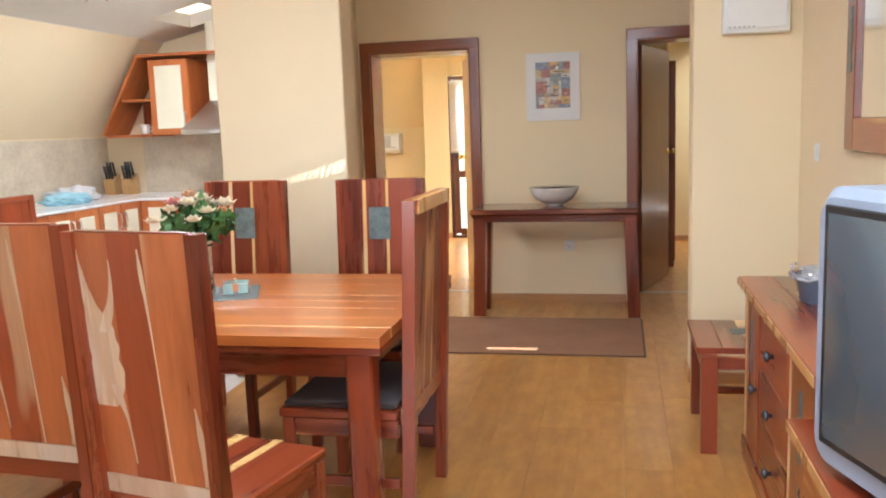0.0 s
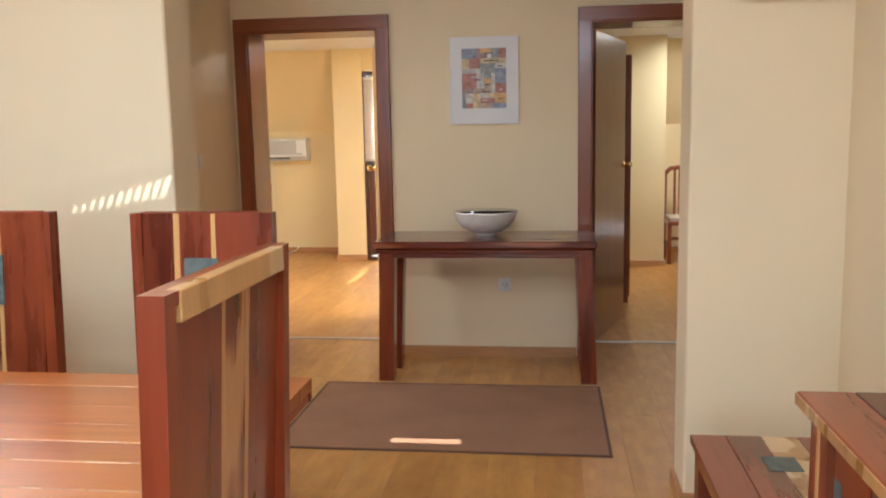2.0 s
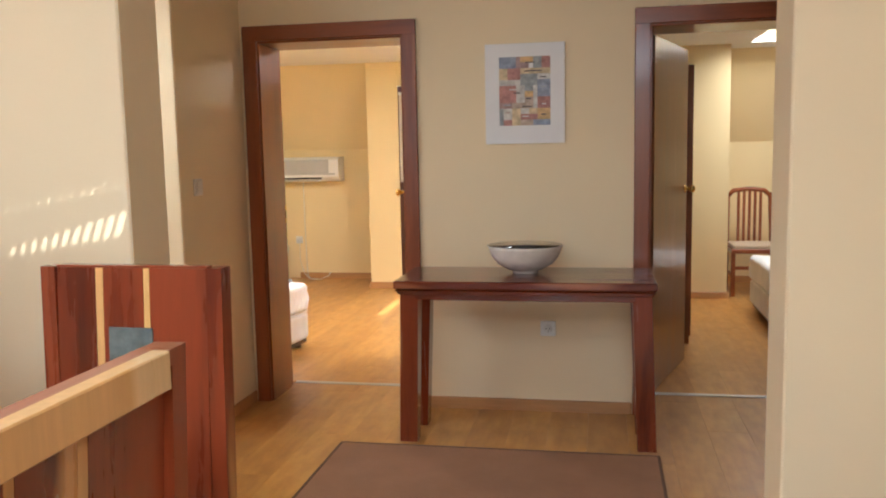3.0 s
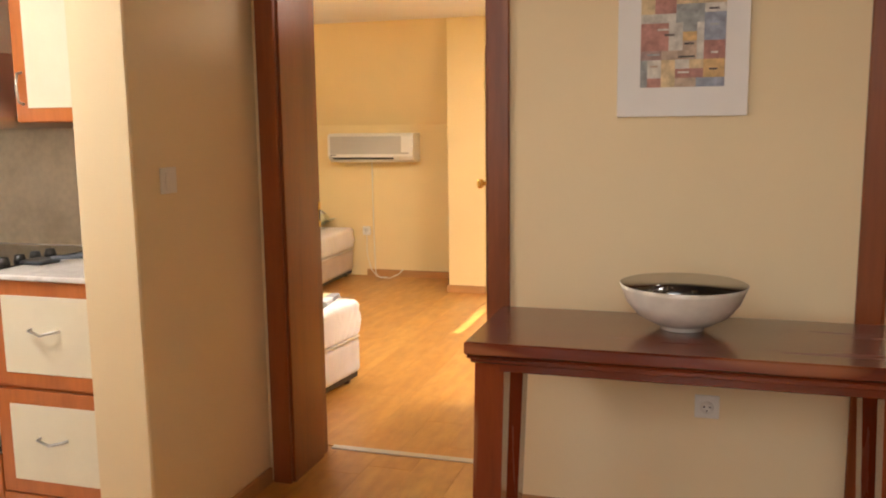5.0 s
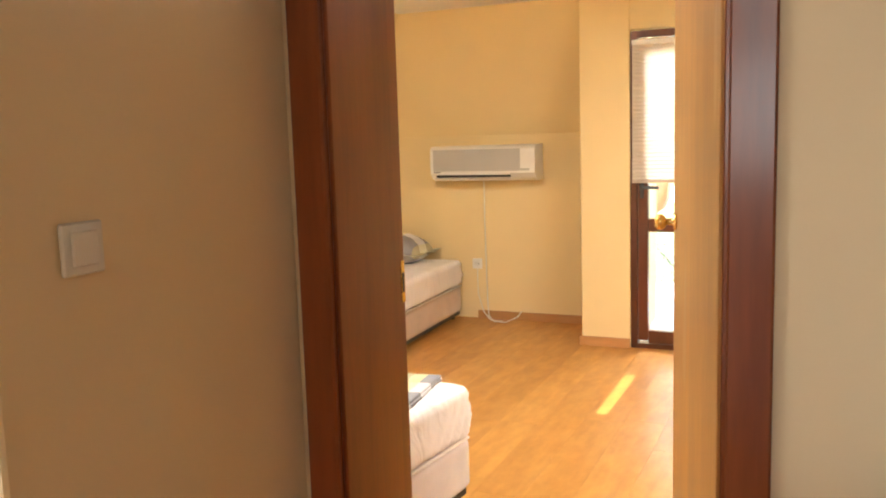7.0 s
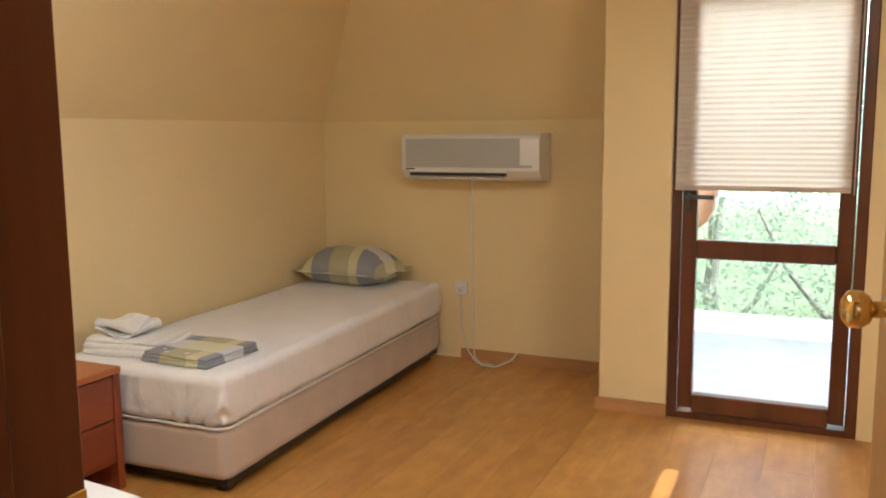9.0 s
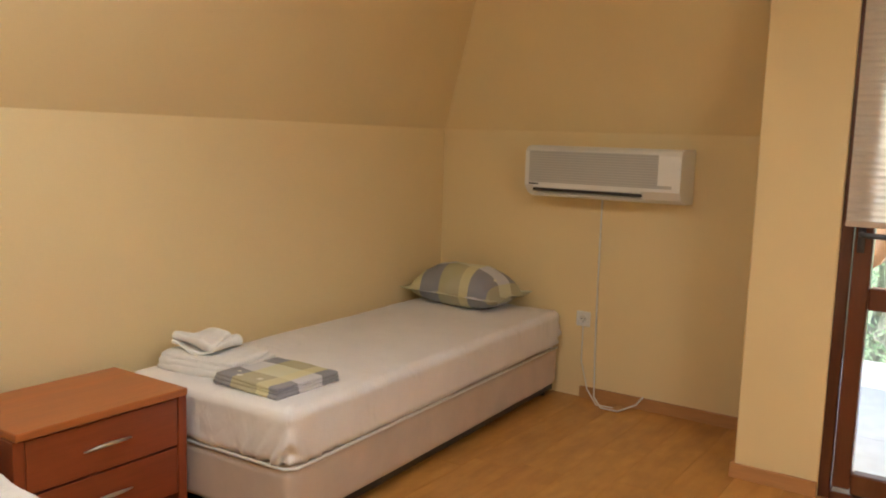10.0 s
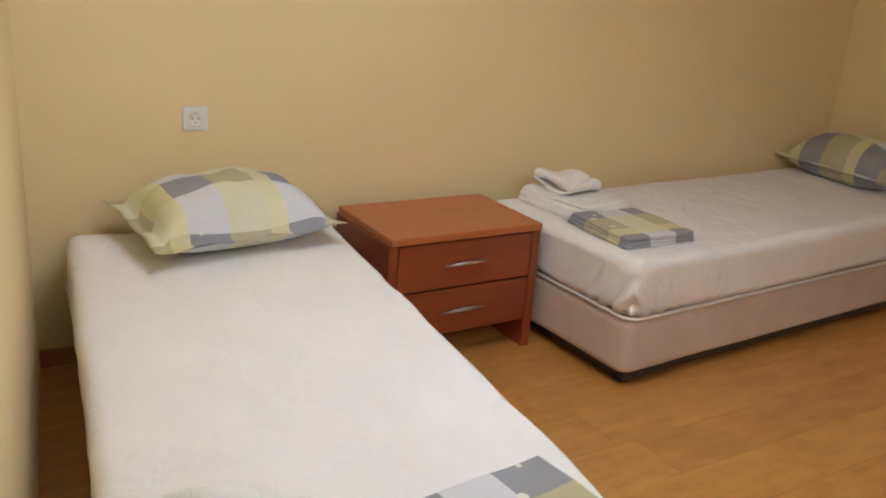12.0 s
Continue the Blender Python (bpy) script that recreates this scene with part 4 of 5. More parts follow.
for i, (a, bb, w, k) in enumerate([(6.2, 0.9, 2.2, "k"), (6, 2.4, 4, "k"), (9.6, 3.5, 1.4, "k"), (2.4, 5.6, 1.6, "w"), (3.4, 6.2, 1.4, "k"), (9.8, 5.2, 1.2, "g"), (1.4, 9.6, 1.1, "t"), (5.4, 8.6, 2.4, "k"), (9.8, 10.0, 1.2, "k"), (10, 8.2, 1, "w"), (5.4, 10.3, 1.6, "w"), (6.2, 7.2, 1.4, "k"), (1.0, 8.3, 1.8, "g")]):
    z1 = 0.185 - bb * ch
    boxes("print_line", PALM[k], [(-0.13 + a * cw, -0.13 + (a + w) * cw, -0.0160, -0.0152, z1 - 0.006, z1)], p)


def socket(loc, rz, label):
    s = thing("wall_socket", loc, label, "socket", rz=rz)
    boxes("plate", WHITEP, [(-0.04, 0.04, -0.009, 0, -0.04, 0.04)], s, bevel=0.003)
    bm = bmesh.new()
    lathe(bm, [(0.026, -0.0095), (0.026, -0.012), (0.021, -0.012), (0.0205, -0.0096), (0.001, -0.0095)], seg=24, axis=1)
    part("ring", bm, WHITEP, s, "", True)
    boxes("pin_hole", BLACK, [(-0.012, -0.007, -0.0105, -0.0096, -0.0025, 0.0025), (0.007, 0.012, -0.0105, -0.0096, -0.0025, 0.0025), (-0.002, 0.002, -0.0105, -0.0096, -0.016, -0.011)], s)
    return s


def switch(loc, rz, label):
    s = thing("light_switch", loc, label, "light switch", rz=rz)
    boxes("plate", WHITEP, [(-0.041, 0.041, -0.009, 0, -0.041, 0.041)], s, bevel=0.003)
    boxes("rocker", WHITEP, [(-0.026, 0.026, -0.015, -0.0095, -0.028, 0.028)], s, bevel=0.003)
    return s


socket((-0.19, Y_H - 0.001, 0.45), 0, "white wall socket low on the cream wall under the console table")
switch((-1.837, 6.585, 1.237), 90, "white light switch on the shaded hall wall")
switch((X_R + 0.0035, 4.72, 1.22), -90, "white light switch on the cream living-room wall")
p = thing("fuse_box", (0.852, 5.109, 1.965), "white plastic fuse box mounted on the cream pier", "fuse box")
boxes("case", WHITEP, [(-0.155, 0.155, -0.075, 0, -0.17, 0.17)], p, bevel=0.008, seg=2)
boxes("cover", WHITEP, [(-0.14, 0.14, -0.083, -0.0755, -0.15, 0.15)], p, bevel=0.004)
boxes("marking", ACGREY, [(-0.13 + k * 0.022, -0.118 + k * 0.022, -0.0836, -0.0831, -0.145, -0.138) for k in range(6)], p)

# stool
s = thing("side_stool", (0.72, 4.38, 0), "low red acacia stool with a slate inset beside the sideboard", "stool")
for k in range(4):
    boxes("top_plank", AC_Y if k != 2 else SAPW, [(-0.21 + k * 0.105, -0.106 + k * 0.105, -0.225, 0.29, 0.42, 0.445)], s, bevel=0.002)
boxes("slate_inset", SLATE, [(-0.04, 0.05, 0.02, 0.12, 0.4455, 0.4475)], s, "grey slate inset")
for sx in (-1, 1):
    boxes("apron", AC_Y, [(sx * 0.175, sx * 0.195, -0.23, 0.23, 0.365, 0.4195)], s, bevel=0.003)
    for sy in (-1, 1):
        bm = bmesh.new()
        vs = box(bm, sx * 0.13, sx * 0.195, sy * 0.215, sy * 0.28, 0, 0.4195)
        part("leg", bm, AC_Z, s)
for sy in (-1, 1):
    boxes("cross_apron", AC_X, [(-0.13, 0.13, sy * 0.25, sy * 0.27, 0.365, 0.4195)], s, bevel=0.003)
boxes("cross_stretcher", AC_X, [(-0.13, 0.13, 0.24, 0.26, 0.10, 0.135)], s, bevel=0.003)


def knob(parent, x, y, z):
    bm = bmesh.new()
    lathe(bm, [(0.008, 0), (0.007, -0.010), (0.018, -0.016), (0.020, -0.022), (0.012, -0.030), (0.001, -0.033)], (y, x, z), 14, 0)
    part("knob", bm, IRON, parent, "dark iron knob", True)


def sideboard(name, label, cat, length, depth, height, loc, layout):
    """Faces -x; its front stands at x = 0 and it runs along +y from 0."""
    f = thing(name, loc, label, cat)
    n = 3
    for k in range(n):
        boxes("top_plank", AC_Y, [(-0.03 + k * (depth + 0.03) / n, -0.03 + (k + 1) * (depth + 0.03) / n - 0.001, -0.03, length + 0.03, height - 0.035, height)], f, bevel=0.003)
    boxes("top_edge", SAPW, [(-0.034, -0.0305, -0.03, length + 0.03, height - 0.03, height - 0.004)], f)
    for yy in (0.0, length - 0.03):
        boxes("side", AC_Z, [(0.0, depth, yy, yy + 0.03, 0.0, height - 0.036)], f, bevel=0.003)
    boxes("back", AC_Y, [(depth - 0.015, depth - 0.001, 0.03, length - 0.03, 0.08, height - 0.036)], f)
    boxes("bottom", AC_Y, [(0.01, depth - 0.015, 0.03, length - 0.03, 0.08, 0.10)], f)
    boxes("plinth", AC_Y, [(-0.012, 0.009, -0.012, length + 0.012, 0.0, 0.09)], f, bevel=0.004)
    for kind, y0, y1 in layout:
        if kind == "post":
            boxes("stile", SAPW if (y1 - y0) < 0.03 else AC_Z, [(-0.004, 0.02, y0, y1, 0.09, height - 0.037)], f, bevel=0.002)
        elif kind == "door":
            d = boxes("door", AC_Z, [(-0.008, 0.012, y0 + 0.003, y1 - 0.003, 0.10, height - 0.045)], f, bevel=0.003)
            boxes("slate_strip", SLATE, [(-0.0105, -0.0082, (y0 + y1) / 2 - 0.02, (y0 + y1) / 2 + 0.02, height - 0.33, height - 0.12)], d, "grey slate strip")
            boxes("door_strip", SAPW, [(-0.0100, -0.0082, y1 - 0.035, y1 - 0.015, 0.11, height - 0.05)], d)
            knob(f, y0 + 0.035, -0.008, height * 0.52)
        else:
            hh = (height - 0.145) / 3
            for k in range(3):
                boxes("drawer", AC_Y, [(-0.008, 0.012, y0 + 0.003, y1 - 0.003, 0.10 + k * hh + 0.003, 0.10 + (k + 1) * hh - 0.003)], f, bevel=0.003)
                for yy in ((y0 + y1) / 2,):
                    knob(f, yy, -0.008, 0.10 + (k + 0.5) * hh)
    return f


sideboard("sideboard", "red acacia sideboard with iron knobs, drawers and slate strips", "sideboard", 1.34, 0.36, 0.75, (0.70, 2.78, 0),
          [("post", 0.0, 0.05), ("door", 0.05, 0.40), ("post", 0.40, 0.42), ("drawers", 0.42, 0.92), ("post", 0.92, 0.96), ("door", 0.96, 1.29), ("post", 1.29, 1.34)])
sideboard("tv_cabinet", "low red acacia television cabinet with iron knobs beside the sideboard", "television cabinet", 0.95, 0.44, 0.65, (0.635, 1.74, 0),
          [("post", 0.0, 0.05), ("drawers", 0.05, 0.45), ("post", 0.45, 0.50), ("drawers", 0.50, 0.90), ("post", 0.90, 0.95)])

# tube television
tv = thing("television", (0.90, 2.12, 0.651), "grey tube television with a dark curved screen on the low cabinet", "television", rz=18)
bm = bmesh.new()
sec = [(-0.19, 0.37, 0.03, 0.575), (-0.17, 0.385, 0.015, 0.595), (-0.08, 0.38, 0.012, 0.595), (-0.06, 0.36, 0.03, 0.575), (0.09, 0.22, 0.08, 0.42), (0.12, 0.19, 0.10, 0.38)]
rings = []
for x, hw, z0, z1 in sec:
    rr = min(0.05, hw * 0.2)
    ring = []
    for (cy, cz, a0) in ((hw - rr, z1 - rr, 0), (-hw + rr, z1 - rr, 90), (-hw + rr, z0 + rr, 180), (hw - rr, z0 + rr, 270)):
        for k in range(5):
            a = radians(a0 + k * 22.5)
            ring.append(bm.verts.new((x - 0.02 * (1 - (cy / hw) ** 2) * (x < -0.1), cy + rr * math.cos(a), cz + rr * math.sin(a))))
    rings.append(ring)
for p_, q_ in zip(rings, rings[1:]):
    for k in range(20):
        bm.faces.new((p_[k], p_[(k + 1) % 20], q_[(k + 1) % 20], q_[k]))
bm.faces.new(rings[0][::-1])
bm.faces.new(rings[-1])
part("case", bm, SILVER, tv, "", False)
bm = bmesh.new()
g = [[bm.verts.new((-0.205 - 0.03 * (1 - (u / 6) ** 2) * (1 - ((w - 5) / 5) ** 2), 0.325 * u / 6, 0.085 + 0.46 * w / 10)) for w in range(11)] for u in range(-6, 7)]
for i in range(12):
    for j in range(10):
        bm.faces.new((g[i][j], g[i + 1][j], g[i + 1][j + 1], g[i][j + 1]))
part("screen", bm, SCREEN, tv, "dark curved glass screen", True)
boxes("screen_surround", BLACK, [(-0.204, -0.196, -0.34, 0.34, 0.07, 0.56)], tv, bevel=0.003)

# things on the sideboard
h = thing("plastic_basin", (0.925, 3.66, 0.7505), "blue-grey round plastic bin topped with crinkled clear film on the sideboard", "plastic bin")
bm = bmesh.new()
lathe(bm, [(0.108, 0), (0.112, 0.002), (0.128, 0.088), (0.131, 0.090), (0.131, 0.094), (0.124, 0.094), (0.108, 0.006), (0.001, 0.006)], seg=48)
part("body", bm, plain("blue_grey_plastic", (0.17, 0.22, 0.29), 0.4), h, "", True)
bm = bmesh.new()
bmesh.ops.create_icosphere(bm, subdivisions=5, radius=1)
for v_ in bm.verts:
    f_ = 1 + 0.10 * noise.noise(v_.co * 3) + 0.10 * abs(noise.noise(v_.co * 7)) + 0.05 * abs(noise.noise(v_.co * 17))
    v_.co = Vector((v_.co.x * 0.132 * f_ - 0.004, v_.co.y * 0.132 * f_ + 0.006, 0.088 + v_.co.z * 0.028 * f_ + 0.008 * noise.noise(v_.co * 9)))
part("film", bm, FILM, h, "crinkled silvery clear film", False)
bm = bmesh.new()
for k in range(4):
    an = 2.4 + k * 0.42
    c_ = Vector((-0.128 * math.cos(an - 2.9), 0.10 - 0.052 * k, 0.10 - 0.012 * (k % 2)))
    pts_ = [c_ + Vector((0.014 * math.cos(j * 0.9), 0.018 * math.sin(j * 1.3 + k), 0.014 * math.sin(j * 0.8))) for j in range(7)]
    tube(bm, pts_, [0.001, 0.005, 0.007, 0.006, 0.007, 0.004, 0.001], 6)
tube(bm, [(-0.11, 0.10, 0.08), (-0.12, 0.145, 0.055), (-0.10, 0.17, 0.035)], 0.0012, 5)
part("film_knot", bm, CHROME, h, "shiny twisted film ends", False)
h = thing("paper_roll", (0.945, 3.40, 0.7505), "white paper roll standing on the sideboard", "paper roll")
bm = bmesh.new()
lathe(bm, [(0.018, 0), (0.054, 0), (0.056, 0.003), (0.0555, 0.118), (0.053, 0.121), (0.018, 0.121), (0.017, 0.119), (0.017, 0.002)], seg=48)
for v_ in bm.verts:
    if math.hypot(v_.co.x, v_.co.y) > 0.04:
        an = math.atan2(v_.co.y, v_.co.x)
        k_ = 1 + 0.035 * math.sin(5 * an)
        v_.co.x *= k_
        v_.co.y *= k_
part("roll", bm, PAPER, h, "", True)
h = thing("table_lamp", (0.945, 3.20, 0.7505), "table lamp with a cream fabric shade on the sideboard", "lamp")
bm = bmesh.new()
lathe(bm, [(0.06, 0), (0.06, 0.012), (0.015, 0.03), (0.03, 0.08), (0.028, 0.12), (0.01, 0.15), (0.008, 0.2), (0.001, 0.2)], seg=20)
part("foot", bm, CERW, h, "", True)
bm = bmesh.new()
tube(bm, [(0, 0, 0.155), (0, 0, 0.30)], [0.12, 0.075], 28, False)
part("shade", bm, SHADE, h, "cream fabric shade", True)

# framed mirror on the wall
w = thing("wall_mirror", (X_R - 0.002, 3.74, 1.622), "mirror in a red acacia frame with slate insets", "mirror")
for a_, b_ in ((-0.39, -0.27), (0.27, 0.39)):
    boxes("frame_stile", AC_Z, [(-0.03, 0, a_, b_, -0.37, 0.45)], w, bevel=0.003)
for a_, b_ in ((-0.37, -0.25), (0.33, 0.45)):
    boxes("frame_rail", AC_Y, [(-0.03, 0, -0.269, 0.269, a_, b_)], w, bevel=0.003)
boxes("glass", CHROME, [(-0.015, -0.01, -0.269, 0.269, -0.249, 0.329)], w)
for a_, b_ in ((-0.35, -0.31), (0.31, 0.35)):
    boxes("slate_inset", SLATE, [(-0.0325, -0.0302, a_, b_, -0.08, 0.16)], w, "grey slate inset")

# ---- kitchen ----
YK, YF = Y_H - 0.012, 6.52
structure("wall_splashback", SPLASH, [(X_L + 0.35, -2.042, YK, Y_H - 0.001, 0.9, 1.42), (X_L + 0.001, X_L + 0.012, 3.6, YK, 0.9, 1.40)])


def fronted(parent, name, x0, x1, z0, z1, y, handle="bar", axis="x"):
    """A cream panel in a wood frame, with a bow handle; it faces -y or +x."""
    def r(a0, a1, d0, d1, c0, c1):
        return (a0, a1, y + d0, y + d1, c0, c1) if axis == "x" else (y - d1, y - d0, a0, a1, c0, c1)
    d = boxes(name, KIT, [r(x0 + 0.002, x1 - 0.002, -0.018, 0, z0 + 0.002, z1 - 0.002)], parent, bevel=0.002)
    boxes("infill", CREAMDOOR, [r(x0 + 0.055, x1 - 0.055, -0.0205, -0.0182, z0 + 0.05, z1 - 0.05)], d, "cream laminate infill", bevel=0.001)
    cx, cz = (x0 + x1) / 2, (z0 + z1) / 2
    bm = bmesh.new()
    pts = [(-0.055, -0.018), (-0.05, -0.04), (0, -0.047), (0.05, -0.04), (0.055, -0.018)]
    if handle == "bar":
        pp = [(cx + a, y + b, cz + 0.02 - 0.012 * (abs(b) > 0.045)) if axis == "x" else (y - b, cx + a, cz + 0.02) for a, b in pts]
    else:
        ex = x0 + 0.035 if handle == "left" else x1 - 0.035
        pp = [(ex, y + b, z0 + 0.12 + a) if axis == "x" else (y - b, ex, z1 - 0.12 + a) for a, b in pts]
    tube(bm, pp, 0.005, 8)
    part("handle", bm, STEEL, d, "steel bow handle", True)
    return d


k = thing("drawer_cabinet", (0, 0, 0), "orange wood base cabinet with cream drawer fronts and steel handles", "kitchen cabinet")
boxes("body", KIT, [(-2.50, -2.045, YF, YK - 0.002, 0.10, 0.911)], k)
boxes("plinth", KIT, [(-2.50, -2.06, YF + 0.04, YF + 0.055, 0.0, 0.10), (-2.499, -2.046, YF - 0.018, YF - 0.001, 0.10, 0.168)], k)
for z0, z1 in ((0.548, 0.911), (0.172, 0.540)):
    fronted(k, "drawer", -2.499, -2.046, z0, z1, YF)
o = thing("oven", (0, 0, 0), "built-in stainless steel oven with round knobs under the worktop", "oven")
boxes("body", BLACK, [(-3.095, -2.502, YF, YK - 0.002, 0.30, 0.911)], o)
boxes("control_panel", STEEL, [(-3.09, -2.505, YF - 0.022, YF - 0.001, 0.78, 0.908)], o, bevel=0.003)
boxes("door", STEEL, [(-3.09, -2.505, YF - 0.026, YF - 0.001, 0.325, 0.77)], o, bevel=0.006)
boxes("window", BLACKG, [(-3.02, -2.575, YF - 0.029, YF - 0.0265, 0.42, 0.67)], o, "dark glass window", bevel=0.001)
for x in (-3.0, -2.90, -2.68, -2.60):
    bm = bmesh.new()
    lathe(bm, [(0.021, 0), (0.02, -0.004), (0.016, -0.022), (0.001, -0.023)], (x, YF - 0.022, 0.822), 20, 1)
    part("control_knob", bm, STEEL, o, "", True)
bm = bmesh.new()
tube(bm, [(-3.05, YF - 0.026, 0.715), (-3.05, YF - 0.065, 0.715), (-2.55, YF - 0.065, 0.715), (-2.55, YF - 0.026, 0.715)], 0.008, 10)
part("door_handle", bm, STEEL, o, "", True)
fronted(o, "lower_drawer", -3.094, -2.503, 0.10, 0.298, YF)
c = thing("corner_cabinet", (0, 0, 0), "orange wood base cabinet with cream doors in the kitchen corner", "kitchen cabinet")
boxes("body", KIT, [(X_L + 0.02, -3.098, YF, YK - 0.002, 0.10, 0.911)], c)
fronted(c, "door", -3.44, -3.10, 0.10, 0.909, YF, "left")
for i in range(4):
    y1 = YF - 0.002 - i * 0.55
    c = thing("base_cabinet", (0, 0, 0), "orange wood base cabinet with a cream door below the marble worktop", "kitchen cabinet", "kitchen base cabinets")
    boxes("body", KIT, [(X_L + 0.02, -3.47, y1 - 0.548, y1, 0.10, 0.911)], c)
    boxes("plinth", KIT, [(-3.52, -3.50, y1 - 0.548, y1, 0, 0.10)], c)
    fronted(c, "door", y1 - 0.275, y1 - 0.001, 0.10, 0.909, -3.47, "left", "y")
    fronted(c, "door", y1 - 0.548, y1 - 0.277, 0.10, 0.909, -3.47, "right", "y")
w = thing("worktop", (0, 0, 0), "pale marble kitchen worktop round the corner", "worktop")
boxes("slab", COUNTER, [(-3.45, -2.043, YF - 0.03, YK - 0.001, 0.912, 0.930), (X_L + 0.014, -3.45, 4.3, YK - 0.001, 0.912, 0.930)], w, bevel=0.004)
hb = thing("hob", (0, 0, 0), "black ceramic hob with four knobs let into the worktop", "hob")
boxes("glass", BLACKG, [(-3.08, -2.50, YF + 0.05, YF + 0.56, 0.9305, 0.936)], hb, bevel=0.002)
for i in range(4):
    bm = bmesh.new()
    lathe(bm, [(0.022, 0.9362), (0.020, 0.945), (0.016, 0.960), (0.001, 0.961)], (-2.555, YF + 0.12 + i * 0.075, 0), 18)
    part("hob_knob", bm, BLACK, hb, "", True)
hn = thing("hood_niche", (0, 0, 0), "orange wood panels lining the niche behind the cooker hood", "kitchen panel")
boxes("back_panel", KIT, [(-3.118, -2.582, YK - 0.02, YK - 0.003, 1.45, 2.02)], hn)
hd = thing("cooker_hood", (0, 0, 0), "stainless steel pyramid cooker hood with a cream chimney panel", "cooker hood")
bm = bmesh.new()
lo = [(-3.11, 6.60), (-2.585, 6.60), (-2.585, YK - 0.022), (-3.11, YK - 0.022)]
hi = [(-2.98, 6.92), (-2.75, 6.92), (-2.75, YK - 0.022), (-2.98, YK - 0.022)]
va = [bm.verts.new((x, y, 1.405)) for x, y in lo]
vb = [bm.verts.new((x, y, 1.445)) for x, y in lo]
vc = [bm.verts.new((x, y, 1.70)) for x, y in hi]
for p_, q_ in ((va, vb), (vb, vc)):
    for i in range(4):
        bm.faces.new((p_[i], p_[(i + 1) % 4], q_[(i + 1) % 4], q_[i]))
bm.faces.new(va[::-1])
bm.faces.new(vc)
part("canopy", bm, STEEL, hd)
boxes("chimney", CREAMDOOR, [(-2.995, -2.74, 6.88, YK - 0.022, 1.66, 2.28)], hd, "cream chimney panel", bevel=0.003)
boxes("control_strip", ACGREY, [(-2.86, -2.72, 6.596, 6.5995, 1.415, 1.435)], hd, "grey control strip")
u = thing("wall_cabinet", (0, 0, 0), "orange wood wall cabinet with a cream door beside the hood", "kitchen cabinet", "kitchen wall cabinets")
boxes("body", KIT, [(-2.58, -2.043, 6.80, YK - 0.002, 1.425, 2.02)], u)
fronted(u, "door", -2.579, -2.044, 1.425, 2.02, 6.80, "left")
u = thing("wall_cabinet", (0, 0, 0), "orange wood wall cabinet with open slanted shelves and a cream door", "kitchen cabinet", "kitchen wall cabinets")
boxes("body", KIT, [(-3.46, -3.12, 6.80, YK - 0.002, 1.41, 2.0)], u)
fronted(u, "door", -3.46, -3.12, 1.41, 2.0, 6.80, "right")
boxes("top_board", KIT, [(-3.56, -2.043, 6.77, YK - 0.002, 2.022, 2.045)], u, bevel=0.003)
boxes("shelf", KIT, [(-3.88, -3.47, 6.79, YK - 0.002, 1.40, 1.42), (-3.73, -3.47, 6.82, YK - 0.002, 1.68, 1.70)], u, bevel=0.002)
bm = bmesh.new()
prism(bm, [(-3.90, 1.42), (-3.55, 2.02), (-3.57, 2.035), (-3.92, 1.42)], 1, 6.79, YK - 0.002)
part("slanted_side", bm, KIT, u)
boxes("back_board", AC_Z, [(-3.55, -3.47, YK - 0.02, YK - 0.004, 1.42, 2.02), (-3.74, -3.55, YK - 0.02, YK - 0.004, 1.42, 1.68)], u)
m_ = thing("mug", (-3.60, 6.92, 1.4205), "white ceramic mug on the open kitchen shelf", "mug")
bm = bmesh.new()
lathe(bm, [(0.03, 0), (0.036, 0.004), (0.038, 0.08), (0.035, 0.081), (0.032, 0.01), (0.001, 0.008)], seg=20)
tube(bm, [(0.036, 0, 0.065), (0.058, 0, 0.055), (0.058, 0, 0.03), (0.036, 0, 0.02)], 0.005, 6)
part("body", bm, CERW, m_, "", True)
for i, (x, y) in enumerate(((-3.98, 6.98), (-3.82, 6.99))):
    n = thing("knife_block", (x, y, 0.9305), "pale wooden knife block with black-handled knives on the worktop", "knife block", "knife blocks")
    bm = bmesh.new()
    prism(bm, [(-0.05, 0), (0.06, 0), (0.04, 0.17), (-0.07, 0.12)], 0, -0.045, 0.045)
    part("block", bm, DOORW, n)
    for a in (-0.025, 0, 0.025):
        for b_ in (0, 1):
            bm = bmesh.new()
            tube(bm, [(a, -0.04 + 0.05 * b_, 0.13 + 0.02 * b_), (a, -0.075 + 0.05 * b_, 0.24 + 0.03 * b_)], 0.009, 6)
            part("knife_handle", bm, BLACK, n, "", True)


def sack(name, loc, sx, sy, sz, mat, label, cat, seed):
    t_ = thing(name, loc, label, cat)
    bm = bmesh.new()
    bmesh.ops.create_icosphere(bm, subdivisions=4, radius=1)
    for v_ in bm.verts:
        nz = noise.noise(v_.co * 2.2 + Vector((seed, 0, 0))) * 0.35 + noise.noise(v_.co * 6 + Vector((0, seed, 0))) * 0.12
        v_.co = v_.co * (1 + nz)
        v_.co = Vector((v_.co.x * sx, v_.co.y * sy, max(v_.co.z * sz, -sz * 0.45) + sz * 0.45))
    part("film", bm, mat, t_, "", False)
    return t_


